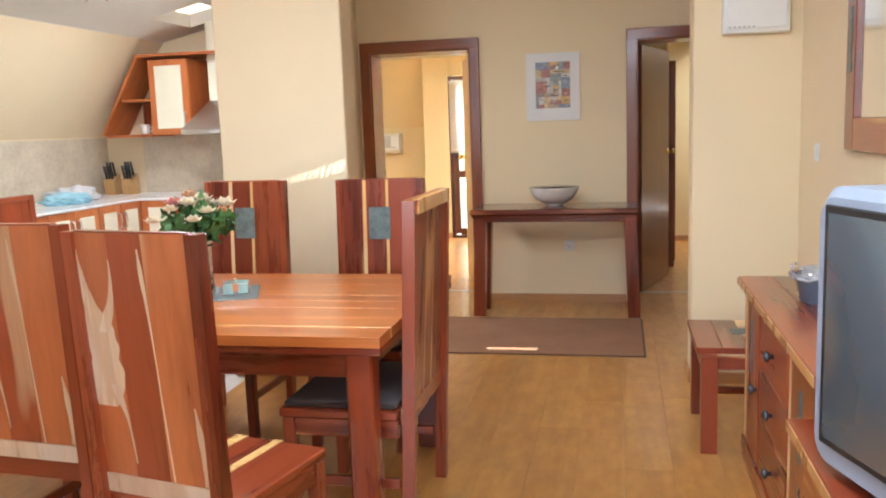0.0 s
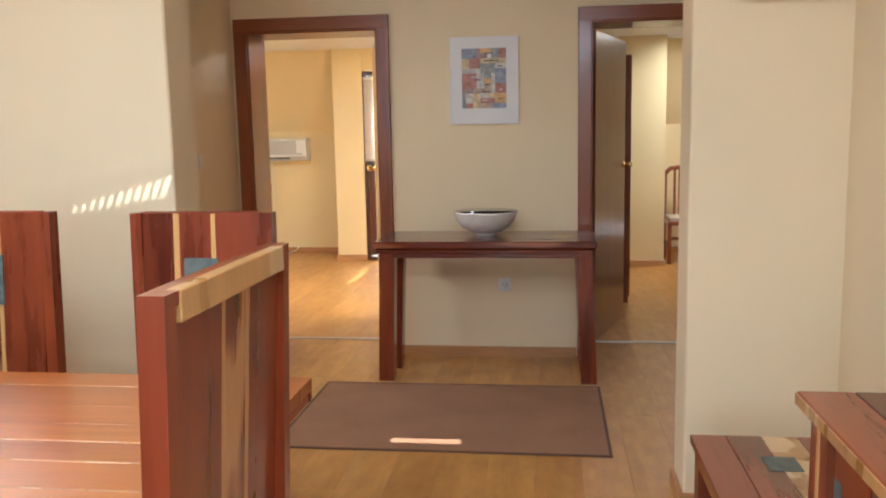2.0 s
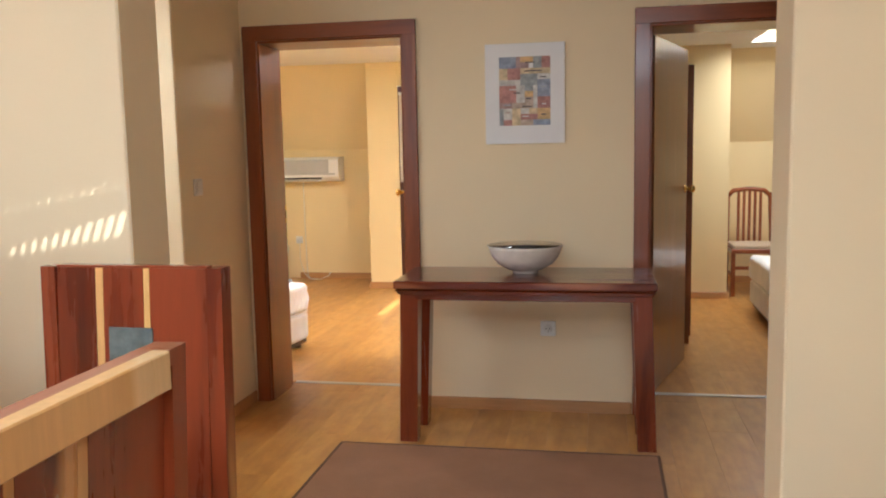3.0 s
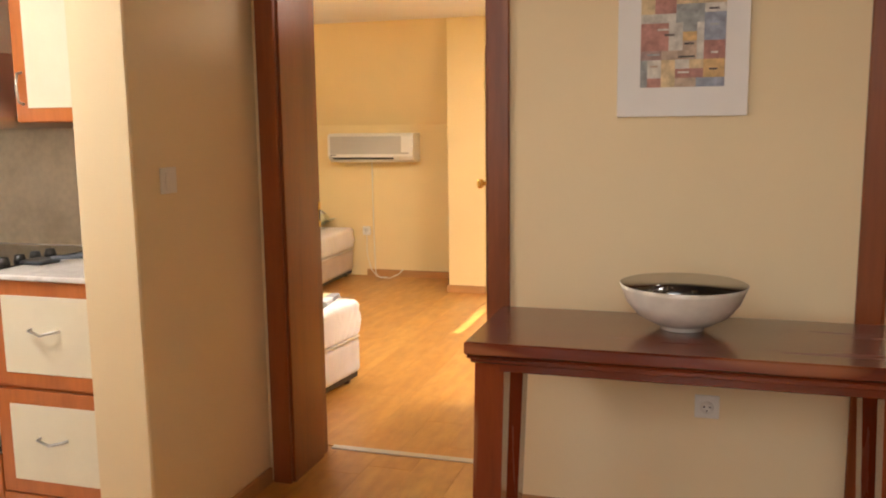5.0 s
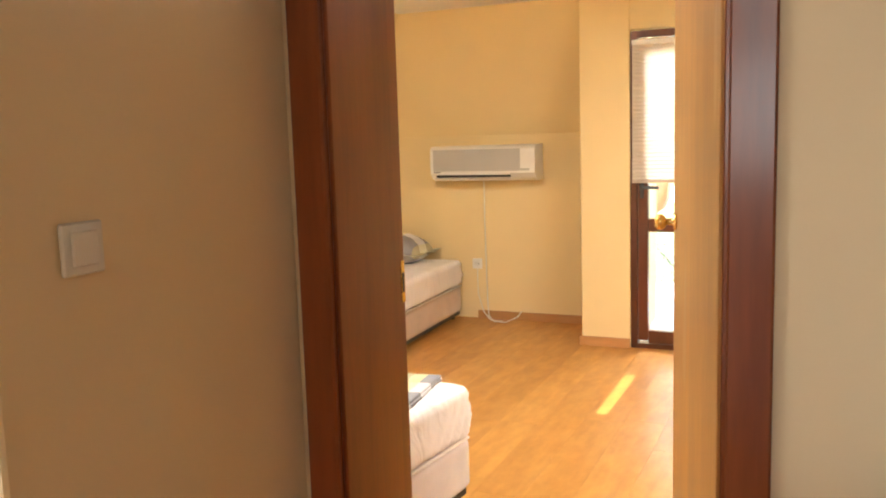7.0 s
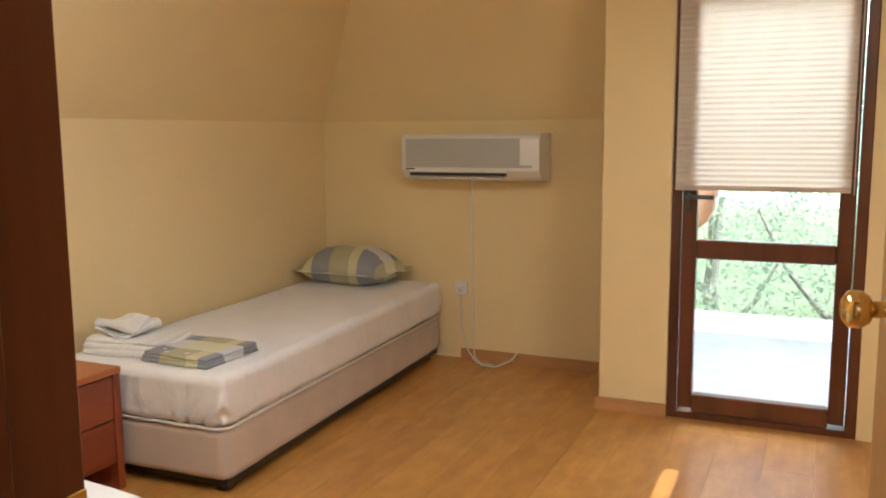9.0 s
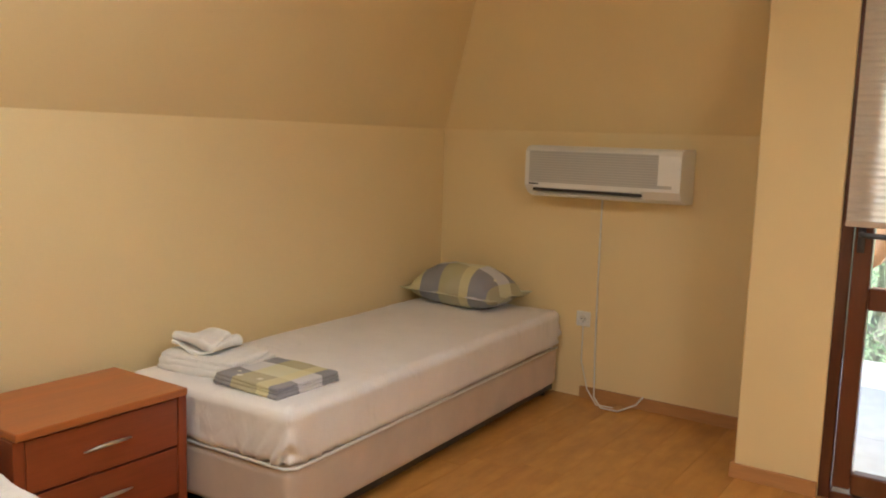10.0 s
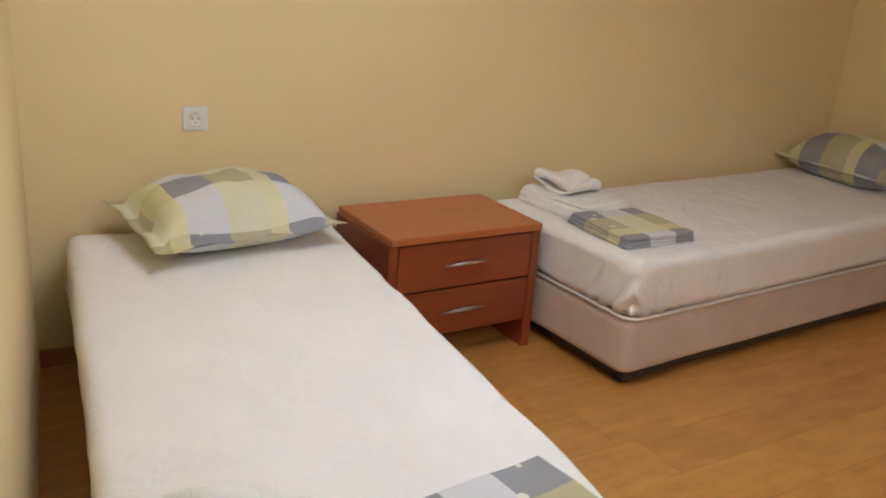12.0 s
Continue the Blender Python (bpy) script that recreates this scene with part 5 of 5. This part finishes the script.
sack("plastic_bag", (-3.80, 6.10, 0.9305), 0.16, 0.20, 0.055, BAG, "crumpled pale blue plastic bag on the worktop", "plastic bag", 3)
sack("plastic_bag", (-3.92, 6.35, 0.9305), 0.16, 0.24, 0.075, BAGW, "crumpled white plastic bag on the worktop", "plastic bag", 8)
for i, (x, y, mt, lb) in enumerate(((-2.27, 6.90, REDP, "dark jar with a red lid on the worktop"), (-2.16, 6.88, YEL, "dark bottle with a yellow cap on the worktop"))):
    j = thing("spice_jar", (x, y, 0.9305), lb, "jar", "jars on the worktop")
    bm = bmesh.new()
    lathe(bm, [(0.028, 0), (0.031, 0.003), (0.031, 0.11), (0.026, 0.12), (0.001, 0.12)], seg=20)
    part("body", bm, VASE, j, "", True)
    bm = bmesh.new()
    lathe(bm, [(0.030, 0.1205), (0.032, 0.122), (0.032, 0.14 + 0.06 * i), (0.001, 0.141 + 0.06 * i)], seg=20)
    part("lid", bm, mt, j, "", True)
p = thing("frying_pan", (-2.42, 6.72, 0.9305), "dark green-handled pan on the worktop", "pan")
bm = bmesh.new()
tube(bm, [(0.0, 0, 0.02), (0.16, 0.05, 0.028)], [0.008, 0.01], 8)
box(bm, -0.10, 0.0, -0.05, 0.05, 0.0, 0.015, 0.005)
part("body", bm, IRON, p)
# hanging lamp over the kitchen
lmp = thing("ceiling_lamp", (-2.75, 5.1, 2.30), "chrome ceiling lamp with thin curved arms in the kitchen", "lamp")
bm = bmesh.new()
for s in (-1, 1):
    tube(bm, [(0, 0, 0.04), (s * 0.05, 0, -0.02), (s * 0.04, 0, -0.09), (s * 0.07, 0, -0.12)], 0.006, 8)
lathe(bm, [(0.05, 0.03), (0.05, 0.05), (0.001, 0.05)], seg=20)
part("arms", bm, CHROME, lmp, "", True)

# ---- bedroom ----


def soft_box(bm, x0, x1, y0, y1, z0, z1, r, n=26, sag=0.0, seed=0, amp=0.004):
    """A rounded box of fine quads, a little uneven like cloth."""
    sx, sy, sz = (x1 - x0) / 2, (y1 - y0) / 2, (z1 - z0) / 2
    c = Vector(((x0 + x1) / 2, (y0 + y1) / 2, (z0 + z1) / 2))
    tmp = bmesh.new()
    bmesh.ops.create_cube(tmp, size=2)
    bmesh.ops.subdivide_edges(tmp, edges=tmp.edges[:], cuts=n, use_grid_fill=True)
    for v_ in tmp.verts:
        # gather the grid towards the edges so that the rounding is fine
        p_ = [math.copysign(abs(a) ** 0.55, a) if abs(a) > 1e-6 else 0 for a in v_.co]
        q_ = Vector((p_[0] * sx, p_[1] * sy, p_[2] * sz))
        core = Vector([max(-s + r, min(s - r, a)) for a, s in zip(q_, (sx, sy, sz))])
        d_ = q_ - core
        if d_.length > 1e-6:
            q_ = core + d_.normalized() * min(d_.length, r) if d_.length > r else q_
        w_ = noise.noise((q_ + c) * 5 + Vector((seed, 0, 0))) * amp + noise.noise((q_ + c) * 14 + Vector((0, seed, 0))) * amp * 0.5
        q_ += d_.normalized() * w_ if d_.length > 1e-6 else Vector((0, 0, w_))
        v_.co = q_ + c
    off = {}
    for v_ in tmp.verts:
        off[v_.index] = bm.verts.new(v_.co)
    for f_ in tmp.faces:
        bm.faces.new([off[v_.index] for v_ in f_.verts])
    tmp.free()


def bed(name, label, sx, sy, loc, basemat, baselabel, fitted=1):
    """A divan bed; sx across x, sy along y, its corner at loc."""
    b_ = thing(name, loc, label, "bed", "single beds")
    bm = bmesh.new()
    soft_box(bm, 0.0, sx, 0.0, sy, 0.055, 0.262, 0.035, 20, seed=2, amp=0.003)
    part("divan_base", bm, basemat, b_, baselabel, True)
    bm = bmesh.new()
    soft_box(bm, -0.004, sx + 0.006, -0.006, sy + 0.004, 0.262, 0.463, 0.04, 40, seed=5, amp=0.006)
    # gathered folds where the sheet is pulled round the corners
    for v_ in bm.verts:
        for cx, cy in ((0, 0), (sx, 0), (sx, sy), (0, sy)):
            d_ = math.hypot(v_.co.x - cx, v_.co.y - cy)
            if d_ < 0.45 and v_.co.z < 0.43:
                k_ = (1 - d_ / 0.45) * (0.43 - v_.co.z) / 0.18
                a_ = 0.022 * k_ * math.sin((d_ * 1.2 + (v_.co.z - 0.26) * 0.8) * 78)
                v_.co.x += a_ * (1 if v_.co.x > sx / 2 else -1) * (abs(v_.co.x - sx / 2) > sx / 2 - 0.03)
                v_.co.y += a_ * (1 if v_.co.y > sy / 2 else -1) * (abs(v_.co.y - sy / 2) > sy / 2 - 0.03)
    part("mattress", bm, SHEET, b_, "white fitted cotton sheet", True)
    bm = bmesh.new()
    tube(bm, [(0.01, 0.004, 0.263), (sx - 0.03, 0.0, 0.263), (sx, 0.03, 0.263), (sx + 0.001, sy - 0.03, 0.263)], 0.006, 6)
    part("piping", bm, WHITEP, b_, "", True)
    boxes("plinth", BLACK, [(0.03, sx - 0.02, 0.03, sy - 0.02, 0.03, 0.07)], b_, "dark underside")
    for px in (0.08, sx - 0.07):
        for py in (0.08, sy - 0.08):
            bm = bmesh.new()
            lathe(bm, [(0.03, 0), (0.032, 0.03), (0.001, 0.031)], (px, py, 0), 14)
            part("foot", bm, BLACK, b_)
    return b_


def pillow(loc, L, W, H, rz, label, tilt=0.0, mat=CHECK):
    p_ = thing("pillow", loc, label, "pillow", "bed pillows", rz)
    bm = bmesh.new()
    N = 44
    top, bot = {}, {}
    for i in range(N + 1):
        for j in range(N + 1):
            u_, v_ = -1 + 2 * i / N, -1 + 2 * j / N
            uu, vv = u_ / 0.86, v_ / 0.84
            inside = max(0.0, 1 - abs(uu) ** 2.6) * max(0.0, 1 - abs(vv) ** 2.6)
            h_ = H * inside ** 0.42
            pinch = 1 - 0.06 * (1 - u_ * u_) * (abs(v_) > 0.8) - 0.05 * (1 - v_ * v_)
            x, y = u_ * L / 2 * (1 - 0.05 * (1 - v_ * v_)), v_ * W / 2 * (1 - 0.08 * (1 - u_ * u_))
            wr = noise.noise(Vector((x * 9, y * 9, rz))) * 0.016 + noise.noise(Vector((x * 22, y * 22, rz))) * 0.006
            edge = max(abs(uu), abs(vv))
            flap = (0.012 * math.sin(x * 30) * math.cos(y * 26) + 0.03 * max(0, abs(u_) * abs(v_) - 0.7)) * (edge > 1)
            z = 0.008 + tilt * (v_ + 1) * 0.5
            top[i, j] = bm.verts.new((x, y, z + 0.30 * H + h_ * 0.62 + wr * inside + flap))
            if 0 < i < N and 0 < j < N:
                bot[i, j] = bm.verts.new((x, y, max(0.001, z + 0.30 * H - h_ * 0.34 + flap - 0.003)))
            else:
                bot[i, j] = top[i, j]
    for i in range(N):
        for j in range(N):
            bm.faces.new((top[i, j], top[i + 1, j], top[i + 1, j + 1], top[i, j + 1]))
            q_ = (bot[i, j], bot[i, j + 1], bot[i + 1, j + 1], bot[i + 1, j])
            if len(set(q_)) == 4:
                try:
                    bm.faces.new(q_)
                except ValueError:
                    pass
    part("cushion", bm, mat, p_, "", True)
    return p_


def folded_cloth(loc, L, W, n, mat, label, cat, rz, group=""):
    t_ = thing("folded_cloth", loc, label, cat, group, rz)
    for k_ in range(n):
        bm = bmesh.new()
        d_ = 0.004 * k_
        soft_box(bm, -L / 2 + d_, L / 2 - d_ * 0.5, -W / 2 + d_ * 0.6, W / 2 - d_, 0.013 * k_, 0.013 * k_ + 0.0128, 0.0062, 26, seed=k_ + 3, amp=0.005)
        part("layer", bm, mat, t_, "", True)
    return t_


bed("bed", "single divan bed with white sheet and beige velour base", 0.80, 2.14, (-4.12, 9.51, 0), BASEF, "beige velour base").matrix_world = pose(-4.03, 9.44, 0, 0, 0, 2.5)
bed("bed", "single divan bed with white sheet and quilted base beside nightstand", 2.0, 0.83, (-4.115, 7.90, 0), QUILT, "quilted white base").matrix_world = pose(-4.07, 7.905, 0, 0, 0, -6.2)
pillow((-3.80, 11.40, 0.458), 0.62, 0.40, 0.24, -2, "plump blue, olive and cream checked pillow on the far bed", 0.0, CHECK_DARK)
pillow((-3.875, 8.34, 0.458), 0.62, 0.44, 0.20, 97, "plump blue, olive and cream checked pillow on the near bed", 0.035)
folded_cloth((-3.505, 9.685, 0.466), 0.33, 0.31, 3, CHECK_DARK, "folded blue and olive checked bed linen on the white sheet", "bed linen", -2, "folded linen")
folded_cloth((-2.26, 8.31, 0.464), 0.34, 0.38, 2, CHECK_DARK, "folded olive and blue checked bed linen on the near bed", "bed linen", 6, "folded linen")


def towel(loc, label, rz):
    """A bath towel folded in three, with a hand towel crumpled into a thick roll on top."""
    t_ = thing("folded_towel", loc, label, "towel", "white towels", rz)
    for k_, (a, b_, z0, sh) in enumerate(((0.19, 0.145, 0.0, 0.0), (0.185, 0.14, 0.019, 0.006), (0.175, 0.13, 0.038, -0.004))):
        bm = bmesh.new()
        soft_box(bm, -a + sh, a + sh, -b_, b_, z0, z0 + 0.021, 0.010, 30, seed=k_ + 9, amp=0.012)
        for v_ in bm.verts:
            d_ = math.hypot(v_.co.x / a, v_.co.y / b_)
            v_.co.x *= 1 - 0.13 * max(0, d_ - 0.85)
            v_.co.y *= 1 - 0.13 * max(0, d_ - 0.85)
        part("fold", bm, TOWEL, t_, "", True)
    bm = bmesh.new()
    soft_box(bm, -0.15, 0.055, -0.095, 0.085, 0.060, 0.092, 0.015, 30, seed=14, amp=0.026)
    for v_ in bm.verts:
        v_.co.z += 0.018 * math.sin((v_.co.x + v_.co.y * 0.4) * 26)
    part("roll", bm, TOWEL, t_, "", True)
    bm = bmesh.new()
    soft_box(bm, -0.145, 0.03, -0.075, 0.055, 0.090, 0.116, 0.012, 30, seed=17, amp=0.030)
    for v_ in bm.verts:
        v_.co.z += 0.014 * math.sin((v_.co.x * 0.5 + v_.co.y) * 34) - 0.10 * max(0, v_.co.x + 0.02)
    part("roll", bm, TOWEL, t_, "", True)
    return t_


towel((-3.83, 9.69, 0.466), "stack of folded white towels on the white sheet", 12)
towel((-2.38, 7.89, 0.466), "stack of folded white towels on the near bed", 70)

# nightstand between the beds, facing +x
n = thing("nightstand", (-3.855, 9.10, 0), "cherry veneered nightstand with two drawers between the beds", "nightstand")
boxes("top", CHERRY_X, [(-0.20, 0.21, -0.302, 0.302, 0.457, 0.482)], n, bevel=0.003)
for s in (-1, 1):
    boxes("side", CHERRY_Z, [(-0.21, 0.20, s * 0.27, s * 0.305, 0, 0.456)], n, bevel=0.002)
boxes("back", CHERRY_Z, [(-0.205, -0.19, -0.269, 0.269, 0.10, 0.456)], n)
boxes("bottom", CHERRY_X, [(-0.19, 0.17, -0.269, 0.269, 0.10, 0.118)], n)
for z0, z1 in ((0.285, 0.45), (0.115, 0.278)):
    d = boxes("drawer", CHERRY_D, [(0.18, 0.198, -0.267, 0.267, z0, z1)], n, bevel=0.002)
    bm = bmesh.new()
    tube(bm, [(0.199, -0.085, (z0 + z1) / 2 - 0.006), (0.212, -0.04, (z0 + z1) / 2 + 0.003), (0.216, 0, (z0 + z1) / 2 + 0.006), (0.212, 0.04, (z0 + z1) / 2 + 0.004), (0.199, 0.085, (z0 + z1) / 2 - 0.002)], [0.002, 0.006, 0.0075, 0.006, 0.002], 8)
    part("handle", bm, STEEL, d, "arched silver handle", True)

# air conditioner
a = thing("air_conditioner", (-3.071, Y_E - 0.001, 1.075), "white wall-mounted air conditioner with a grey front grille", "air conditioner")
bm = bmesh.new()
prism(bm, [(0, 0), (0, 0.262), (-0.15, 0.262), (-0.19, 0.25), (-0.205, 0.23), (-0.205, 0.06), (-0.17, 0.02), (-0.12, 0.0)], 0, -0.41, 0.41)
part("case", bm, WHITEP, a)
boxes("grille_frame", ACGREY, [(-0.385, 0.30, -0.2065, -0.2052, 0.075, 0.235)], a, "grey front grille")
boxes("grille_slat", ACSLAT, [(-0.385, 0.30, -0.211, -0.2066, 0.080 + 0.0125 * k, 0.085 + 0.0125 * k) for k in range(13)], a)
boxes("outlet", BLACK, [(-0.36, 0.22, -0.2052, -0.16, 0.030, 0.046)], a, "dark air outlet")
boxes("flap", WHITEP, [(-0.36, 0.22, -0.208, -0.20, 0.047, 0.060), (-0.36, 0.22, -0.185, -0.16, 0.012, 0.020)], a, bevel=0.002)
boxes("display", ACGREY, [(0.24, 0.37, -0.2068, -0.2053, 0.075, 0.09)], a)
boxes("badge", BLACK, [(-0.385, -0.33, -0.2064, -0.2053, 0.062, 0.07)], a)
c = thing("power_cable", (0, 0, 0), "thin white cable hanging down the wall and looped on the floor", "cable")
bm = bmesh.new()
yw = Y_E - 0.006
tube(bm, [(-3.13, yw, 1.08), (-3.13, yw, 0.7), (-3.125, yw, 0.3), (-3.12, yw, 0.12), (-3.10, yw - 0.04, 0.03), (-3.02, yw - 0.13, 0.010), (-2.93, yw - 0.13, 0.010), (-2.86, yw - 0.06, 0.04), (-2.84, yw - 0.02, 0.075)], 0.0045, 8)
tube(bm, [(-3.20, yw, 0.40), (-3.20, yw, 0.2), (-3.15, yw - 0.02, 0.06), (-3.06, yw - 0.10, 0.010), (-2.97, yw - 0.09, 0.010)], 0.0035, 8)
part("cord", bm, WHITEP, c, "", True)
socket((-3.20, Y_E - 0.001, 0.43), 0, "white wall socket with a plug above the skirting")
socket((X_L + 0.001, 8.314, 0.796), 90, "white wall socket over the near bed")

# ---- second room ----
b2 = bed("bed", "single divan bed with white sheet in the second room", 2.0, 0.95, (1.32, 9.25, 0), QUILT, "quilted white base")
w = thing("wardrobe", (0.23, 8.78, 0), "plain dark brown wardrobe behind the open door", "wardrobe")
boxes("carcass", DARKDOOR, [(0, 0.47, 0.02, 0.50, 0.06, 1.93)], w, bevel=0.003)
boxes("plinth", FRAME, [(0.01, 0.46, 0.03, 0.49, 0, 0.06)], w)
boxes("door_panel", FRAME, [(0.002, 0.468, 0.0, 0.019, 0.07, 1.92)], w, bevel=0.003)
c = thing("wooden_chair", (1.47, 11.18, 0), "brown wooden chair with spindle back and beige seat", "chair")
W_ = 0.20
for s in (-1, 1):
    bm = bmesh.new()
    tube(bm, [(s * W_, 0.0, 0), (s * W_, 0, 0.44), (s * (W_ - 0.01), 0.05, 0.93)], 0.018, 8)
    part("back_leg", bm, FRAME, c)
    boxes("front_leg", FRAME, [(s * W_ - 0.018, s * W_ + 0.018, -0.42, -0.384, 0, 0.42)], c, bevel=0.003)
    boxes("stretcher", FRAME, [(s * W_ - 0.01, s * W_ + 0.01, -0.384, -0.02, 0.17, 0.2)], c)
boxes("seat_frame", FRAME_X, [(-W_ - 0.02, W_ + 0.02, -0.43, 0.0, 0.40, 0.44)], c, bevel=0.004)
boxes("seat", SEATF, [(-W_, W_, -0.42, -0.03, 0.441, 0.475)], c, "beige upholstered seat", bevel=0.01, seg=2)
boxes("cross_stretcher", FRAME_X, [(-W_ + 0.01, W_ - 0.01, -0.41, -0.39, 0.25, 0.28)], c)
bm = bmesh.new()
tube(bm, [(-W_ + 0.01, 0.05, 0.90), (-W_ + 0.06, 0.055, 0.95), (0, 0.055, 0.965), (W_ - 0.06, 0.055, 0.95), (W_ - 0.01, 0.05, 0.90)], 0.022, 8)
part("crest_rail", bm, FRAME_X, c, "", True)
for k in range(5):
    boxes("spindle", FRAME, [(-0.11 + k * 0.05, -0.085 + k * 0.05, 0.02, 0.035, 0.45, 0.945)], c)

# ---- floor planks, nearest first ----
PW, PL = 0.192, 1.285
shared = {}


def plank_run(x0, x1, y0, y1, seed):
    rnd_ = random.Random(seed)
    cnt = 0
    x = x0
    while x < x1 - 0.01:
        w_ = min(PW, x1 - x)
        y = y0 - rnd_.uniform(0.1, PL - 0.1)
        while y < y1:
            a_, b_ = max(y, y0), min(y + PL, y1)
            if b_ - a_ > 0.02:
                key = (round(w_, 3), round(b_ - a_, 3))
                if key not in shared:
                    bm_ = bmesh.new()
                    box(bm_, 0.0003, w_ - 0.0003, 0.0003, b_ - a_ - 0.0003, -0.005, 0.004, 0.0006)
                    me = bpy.data.meshes.new("plank")
                    bm_.to_mesh(me)
                    bm_.free()
                    me.materials.append(FLOOR)
                    shared[key] = me
                ob = new("plank", shared[key])
                ob.location = (x, a_, 0)
                ob.parent = floor_ob
                cnt += 1
            y += PL
        x += PW
    return cnt


floor_ob = bpy.data.objects["floor"]
plank_run(-1.90, 1.10, 1.9, 7.56, 1)
plank_run(-4.13, 0.02, 7.57, 11.64, 2)
plank_run(0.22, 2.4, 7.57, 11.64, 3)
rows = []
for k in range(int((1.7 + 4.2) / PW)):
    rows.append((-4.13 + k * PW, -4.13 + (k + 1) * PW - 0.0006, Y_S, 1.899, -0.005, 0.004))
for k in range(11):
    rows.append((-4.13 + k * PW + 0.001, -4.13 + (k + 1) * PW, 1.9, 3.999, -0.005, 0.004))
for k in range(12):
    rows.append((2.41 + k * PW, 2.41 + (k + 1) * PW - 0.0006, 7.6, 11.64, -0.005, 0.004))
ob = boxes("laminate_far", FLOOR, rows, floor_ob)
ob["kind"] = "stuff"
